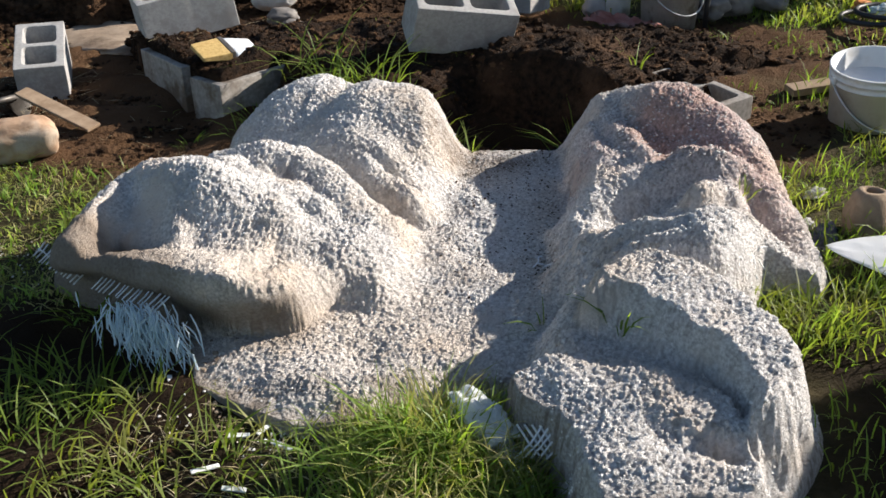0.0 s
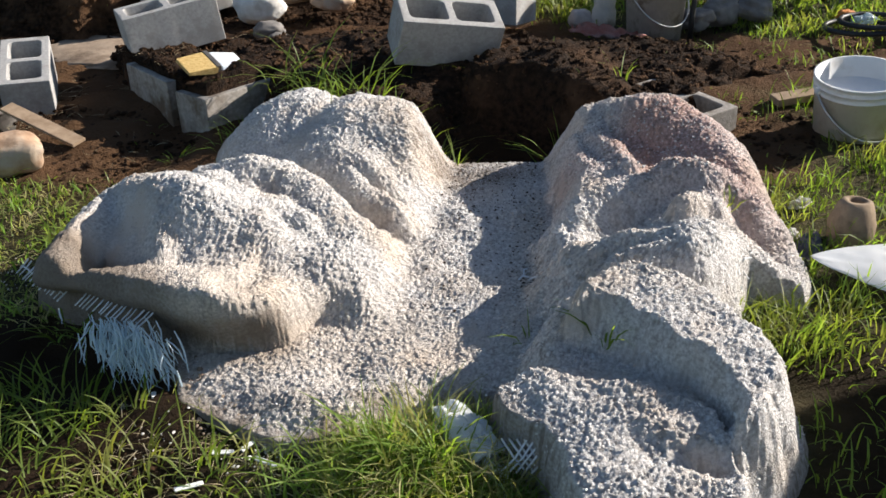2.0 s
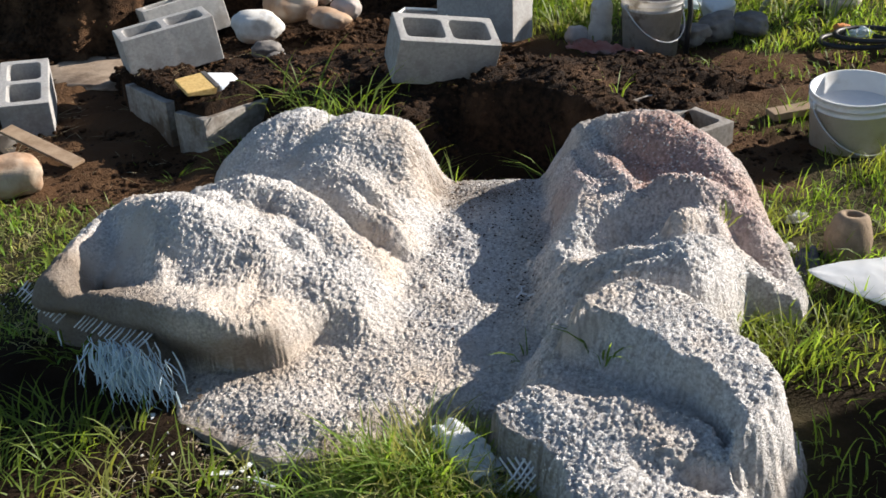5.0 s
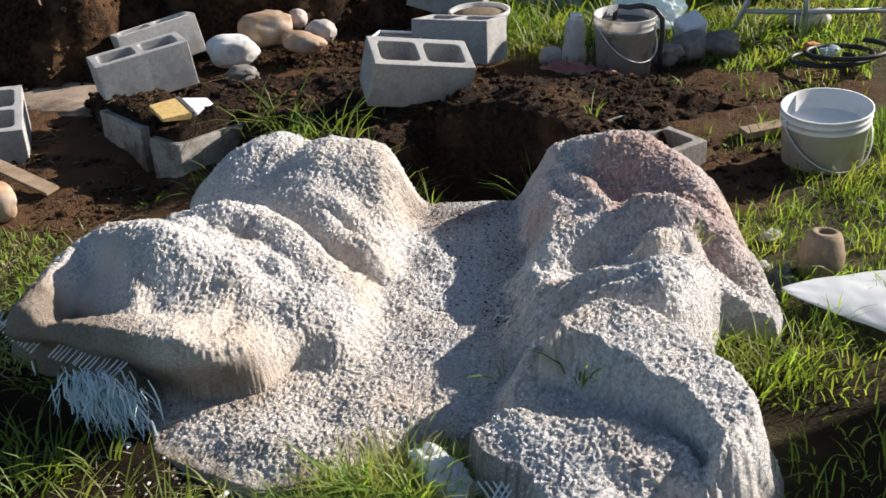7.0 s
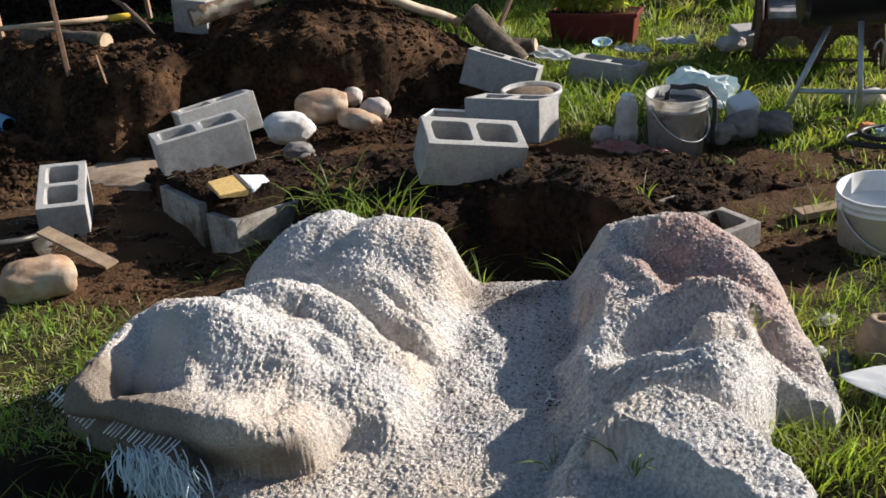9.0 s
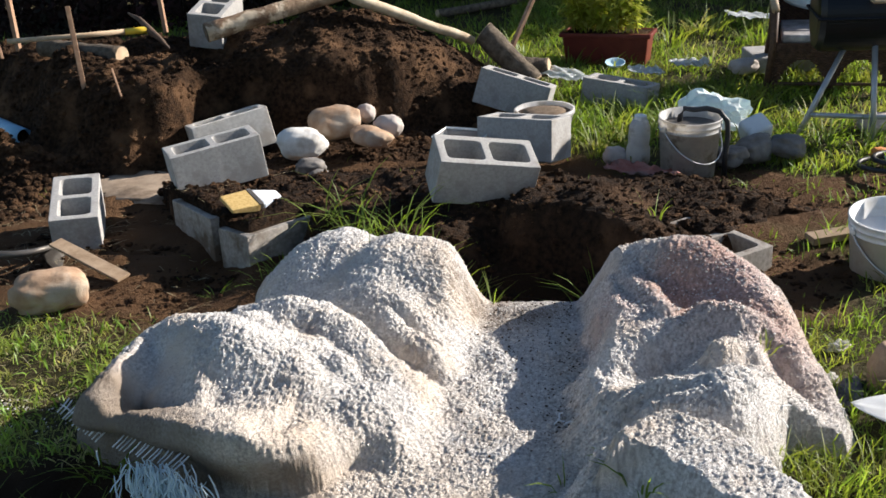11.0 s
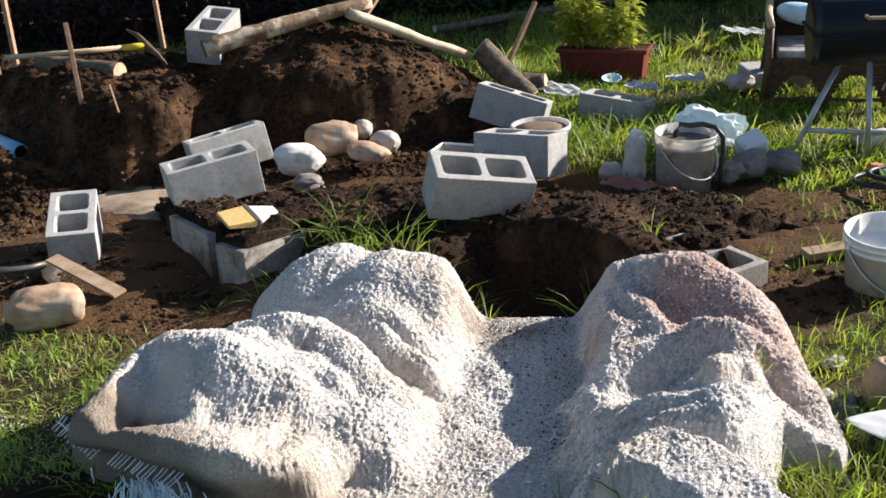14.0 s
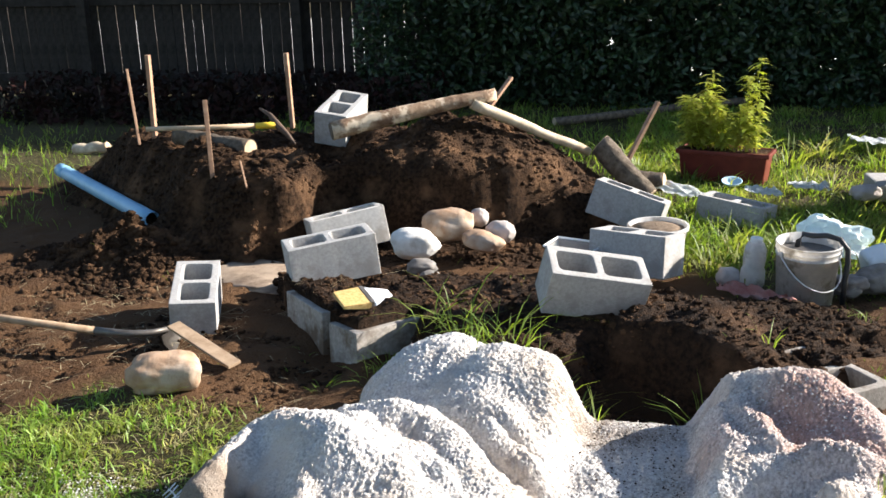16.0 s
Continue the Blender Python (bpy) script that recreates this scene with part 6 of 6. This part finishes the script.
weave_panel(W, SH - 0.02, 0.17, "apron", chair, pose(0, -D / 2, 0.02))
weave_panel(D, SH - 0.02, 0.15, "side_apron", chair, pose(-W / 2, 0, 0.02, 0, 0, 90))
weave_panel(D, SH - 0.02, 0.15, "side_apron", chair, pose(W / 2, 0, 0.02, 0, 0, 90))
weave_panel(D, 0.19, 0.0, "arm_panel", chair, pose(-W / 2, 0, SH, 0, 0, 90))
weave_panel(D, 0.19, 0.0, "arm_panel", chair, pose(W / 2, 0, SH, 0, 0, 90))
weave_panel(W, BH - SH - 0.04, 0.0, "backrest", chair, pose(0, D / 2 + 0.02, SH, -6, 0, 0), 0.03)
part("seat", box_bm(W, D, 0.03, 0.008), M_WICKER, chair).matrix_basis = pose(0, 0, SH - 0.03)
part("back_rail", tube_bm([(-W / 2 + W * k / 16, D / 2 + 0.06 + 0.03 * (1 - (k / 8 - 1) ** 2), BH - 0.035 + 0.035 * abs(math.sin(k * math.pi / 8))) for k in range(17)], 0.024, 10), M_WICKERPALE, chair, "pale rolled top rail", smooth=True)
for x in (-1, 1):
    part("arm_rail", tube_bm([(x * W / 2, -D / 2 - 0.02, 0.46), (x * (W / 2 + 0.01), 0, 0.48), (x * W / 2, D / 2 - 0.06, 0.50), (x * W / 2, D / 2 + 0.02, 0.55), (x * W / 2, D / 2 + 0.05, BH - 0.04)], 0.022, 10), M_WICKERPALE, chair, "pale rolled arm", smooth=True)
part("stretcher", tube_bm([(-W / 2, -D / 2, 0.05), (W / 2, -D / 2, 0.05)], 0.010, 8), M_WICKER, chair)
cm = pose(1.922, 5.72, -0.03, 0, 0, -12)
cushion = part("cushion", box_bm(0.54, 0.46, 0.045, 0.02, segments=4), M_CUSHION, smooth=True)
put(cushion, cm @ pose(0, -0.02, SH + 0.0), "striped grey seat cushion on a wicker chair", "cushion")
bm = bmesh.new()
bmesh.ops.create_icosphere(bm, subdivisions=4, radius=0.5)
for q in bm.verts:
    n = q.co * 2
    q.co = Vector((0.36 * math.copysign(abs(n.x) ** 0.8, n.x) / 2, 0.11 * n.y / 2 * (1 + 0.15 * noise.noise(n * 2)), 0.125 * math.copysign(abs(n.z) ** 0.8, n.z) / 2))
put(part("pillow", bm, M_BLUEWHITE, smooth=True), cm @ pose(-0.10, 0.10, SH + 0.18, -15, 12, 6), "plump pale blue pillow on a wicker chair", "pillow")
level = thing("spirit_level", cm @ pose(0.20, D / 2 + 0.05, BH - 0.035, 0, 2, 0), "red spirit level resting on a chair back", "spirit level")
for z in (0.0, 0.045):
    part("rail", box_bm(0.62, 0.022, 0.012, 0.002), M_RED, level).matrix_basis = pose(0, 0, z)
for x, w in ((-0.255, 0.11), (-0.06, 0.10), (0.11, 0.12), (0.28, 0.06)):
    part("web", box_bm(w, 0.014, 0.034, 0.002), M_RED, level).matrix_basis = pose(x, 0, 0.0115)
for x in (-0.155, 0.02):
    v = part("vial", tube_bm([(-0.025, 0, 0), (0.025, 0, 0)], 0.007, 12), M_CLEAR, level, "clear bubble vial")
    v.matrix_basis = pose(x, 0, 0.028)

# ---- drum grill ----
grill = thing("grill", pose(1.953, 4.825, -0.05, 0, 0, -6), "black drum barbecue grill on grey tube legs", "grill")
n = 28
for nm, a0, a1 in (("bowl", math.pi, 2 * math.pi), ("lid", 0.0, math.pi)):
    bm = bmesh.new()
    prof = [(-0.37, 0.12), (-0.365, 0.16), (-0.34, 0.18), (0.34, 0.18), (0.365, 0.16), (0.37, 0.12)]
    rings = [[bm.verts.new((x, r0 * math.cos(a0 + (a1 - a0) * k / n), r0 * math.sin(a0 + (a1 - a0) * k / n))) for k in range(n + 1)] for x, r0 in prof]
    for p, q in zip(rings, rings[1:]):
        for k in range(n):
            bm.faces.new((p[k], q[k], q[k + 1], p[k + 1]))
    bm.faces.new(list(rings[0]))
    bm.faces.new(list(reversed(rings[-1])))
    ob = part(nm, bm, M_BLACK, grill, smooth=False)
    ob.matrix_basis = pose(0, 0, 0.575 + (0.004 if nm == "lid" else 0))
part("rim", tube_bm([(-0.375, -0.185, 0.577), (0.375, -0.185, 0.577), (0.375, 0.185, 0.577), (-0.375, 0.185, 0.577), (-0.375, -0.185, 0.577)], 0.007, 8), M_BLACK, grill)
part("handle", tube_bm([(-0.15, -0.17, 0.66), (-0.15, -0.225, 0.66), (0.15, -0.225, 0.66), (0.15, -0.17, 0.66)], 0.009, 8), M_TIMBER, grill)
for a, b in (((-0.447, -0.205, 0.0), (-0.22, -0.05, 0.43)), ((-0.10, -0.26, 0.0), (-0.10, -0.10, 0.44)), ((0.36, 0.22, 0.0), (0.24, 0.06, 0.42)), ((0.34, -0.26, 0.0), (0.24, -0.10, 0.42))):
    part("leg", tube_bm([a, b], 0.014, 12), M_ALU, grill, "grey tube leg", smooth=True)
part("crossbar", tube_bm([(-0.384, -0.162, 0.12), (-0.10, -0.215, 0.12), (0.34, -0.22, 0.12)], 0.012, 10), M_ALU, grill, smooth=True)
part("hook", tube_bm([(-0.06, -0.23, 0.33), (-0.06, -0.26, 0.36), (-0.04, -0.26, 0.38), (-0.02, -0.25, 0.35), (-0.02, -0.24, 0.25)], 0.006, 8), M_ALU, grill, smooth=True)

# ---- fence ----
fence = thing("fence", pose(-4.4, 9.95, -0.05, 0, 0, -2.5), "dark weathered wooden picket fence with narrow gaps", "fence")
me = part("picket", box_bm(0.102, 0.018, 1.75, 0.002), M_FENCE, fence)
me.matrix_basis = pose(-4.2, 0, 0.05)
rr = random.Random(8)
for k in range(1, 78):
    shut = rr.random() < (0.2 if k < 44 else 0.88)
    ob = new("picket", me.data)
    ob.parent = fence
    ob.matrix_basis = pose(-4.2 + 0.109 * k - (0.004 if shut else 0), rr.uniform(-0.003, 0.003), 0.05 + rr.uniform(-0.01, 0.01), 0, rr.uniform(-0.25, 0.25), 0)
for z in (0.18, 0.98, 1.55):
    part("rail", box_bm(8.6, 0.04, 0.09, 0.004), M_FENCE, fence).matrix_basis = pose(0, -0.032, z)
for x in (-3.6, -1.2, 1.2, 3.6):
    part("post", box_bm(0.1, 0.1, 1.85, 0.006), M_FENCE, fence).matrix_basis = pose(x, -0.11, 0)


# ---- hedge and shrubs: many small leaves on twigs ----
def leafage(name, n, place, lo, hi, mat, seed, parent=None):
    r = np.random.default_rng(seed)
    c = place(r, n)
    m = len(c)
    d = r.normal(size=(m, 3))
    d /= np.linalg.norm(d, axis=1)[:, None]
    e = np.cross(d, r.normal(size=(m, 3)))
    e /= np.linalg.norm(e, axis=1)[:, None]
    nrm = np.cross(d, e)
    l = r.uniform(lo, hi, m)[:, None]
    v = np.stack([c - d * l * 0.5, c + e * l * 0.26, c + nrm * l * 0.06, c - e * l * 0.26, c + d * l * 0.5], 1)
    b = (np.arange(m) * 5)[:, None, None]
    f = (np.array([[0, 1, 2], [0, 2, 3], [1, 4, 2], [2, 4, 3]])[None] + b).reshape(-1, 3)
    return mesh_object(name, v.reshape(-1, 3), f, mat, parent, smooth=False)


def hedge_place(x0, x1, y0, y1, h):
    def f(r, n):
        x, z = r.uniform(x0, x1, n), h * r.uniform(0, 1, n)
        bulge = 0.22 * fbm(x, z * 1.3, 0.9, 3, 101)
        y = y0 + (y1 - y0) * r.uniform(0, 1, n) ** 2.2 - bulge
        return np.stack([x, y, z], -1)
    return f


hedge = thing("hedge", pose(0, 0, 0), "tall dense dark green hedge in shade", "hedge")
leafage("leaves", 45000, hedge_place(-2.4, 4.4, 9.15, 10.1, 2.4), 0.05, 0.10, M_LEAF, 5, hedge)
leafage("dense_core", 5000, hedge_place(-1.8, 4.4, 9.7, 10.3, 2.4), 0.22, 0.4, M_LEAF, 6, hedge)
for k in range(14):
    x = -1.7 + 0.45 * k
    part("stem", tube_bm([(x, 9.75, -0.05), (x + rr.uniform(-0.15, 0.15), 9.7, 1.0), (x + rr.uniform(-0.3, 0.3), 9.75, 2.3)], [0.03, 0.02, 0.008], 7), M_OLDBARK, hedge)
# unseen side hedge, added so its shadow falls over the far lawn
side = thing("hedge", pose(0, 0, 0), "tall dense dark green hedge added out of view to shade the far lawn", "hedge")


def side_place(r, n):
    u = r.uniform(0, 1, n)
    return np.stack([4.2 + 4.6 * u, 9.85 - 1.15 * u + 0.9 * r.uniform(0, 1, n), 2.15 * r.uniform(0, 1, n)], -1)


leafage("leaves", 16000, side_place, 0.12, 0.22, M_LEAF, 7, side)
leafage("dense_core", 3600, side_place, 0.4, 0.6, M_LEAF, 8, side)
part("trunk", tube_bm([(5.9, 9.8, -0.05), (5.95, 9.8, 1.1), (6.0, 9.85, 1.9)], [0.08, 0.06, 0.02], 8), M_OLDBARK, side)
shrub = thing("shrub", pose(0, 0, 0), "low dark reddish shrubs along the fence", "shrub")
leafage("leaves", 5000, lambda r, n: np.stack([r.uniform(-6.0, -1.6, n), r.uniform(8.2, 9.6, n), 0.34 * r.uniform(0, 1, n) ** 1.3 - 0.02], -1), 0.05, 0.11, M_DARKLEAF, 9, shrub)
for k in range(12):
    x, y = -5.8 + 0.36 * k, 8.5 + 0.35 * (k % 3)
    part("stem", tube_bm([(x, y, -0.05), (x + rr.uniform(-0.05, 0.05), y, 0.15), (x + rr.uniform(-0.12, 0.12), y, 0.3)], [0.012, 0.009, 0.004], 6), M_OLDBARK, shrub)
# a plain unseen wall beside the yard, added to shade the right foreground
wall = part("wall_east", box_bm(0.2, 8.0, 1.32, 0.01), M_BLOCK)
put(wall, pose(3.38, -1.28, -0.05), "plain low grey wall added out of view to shade the grass", "wall", kind="structure")
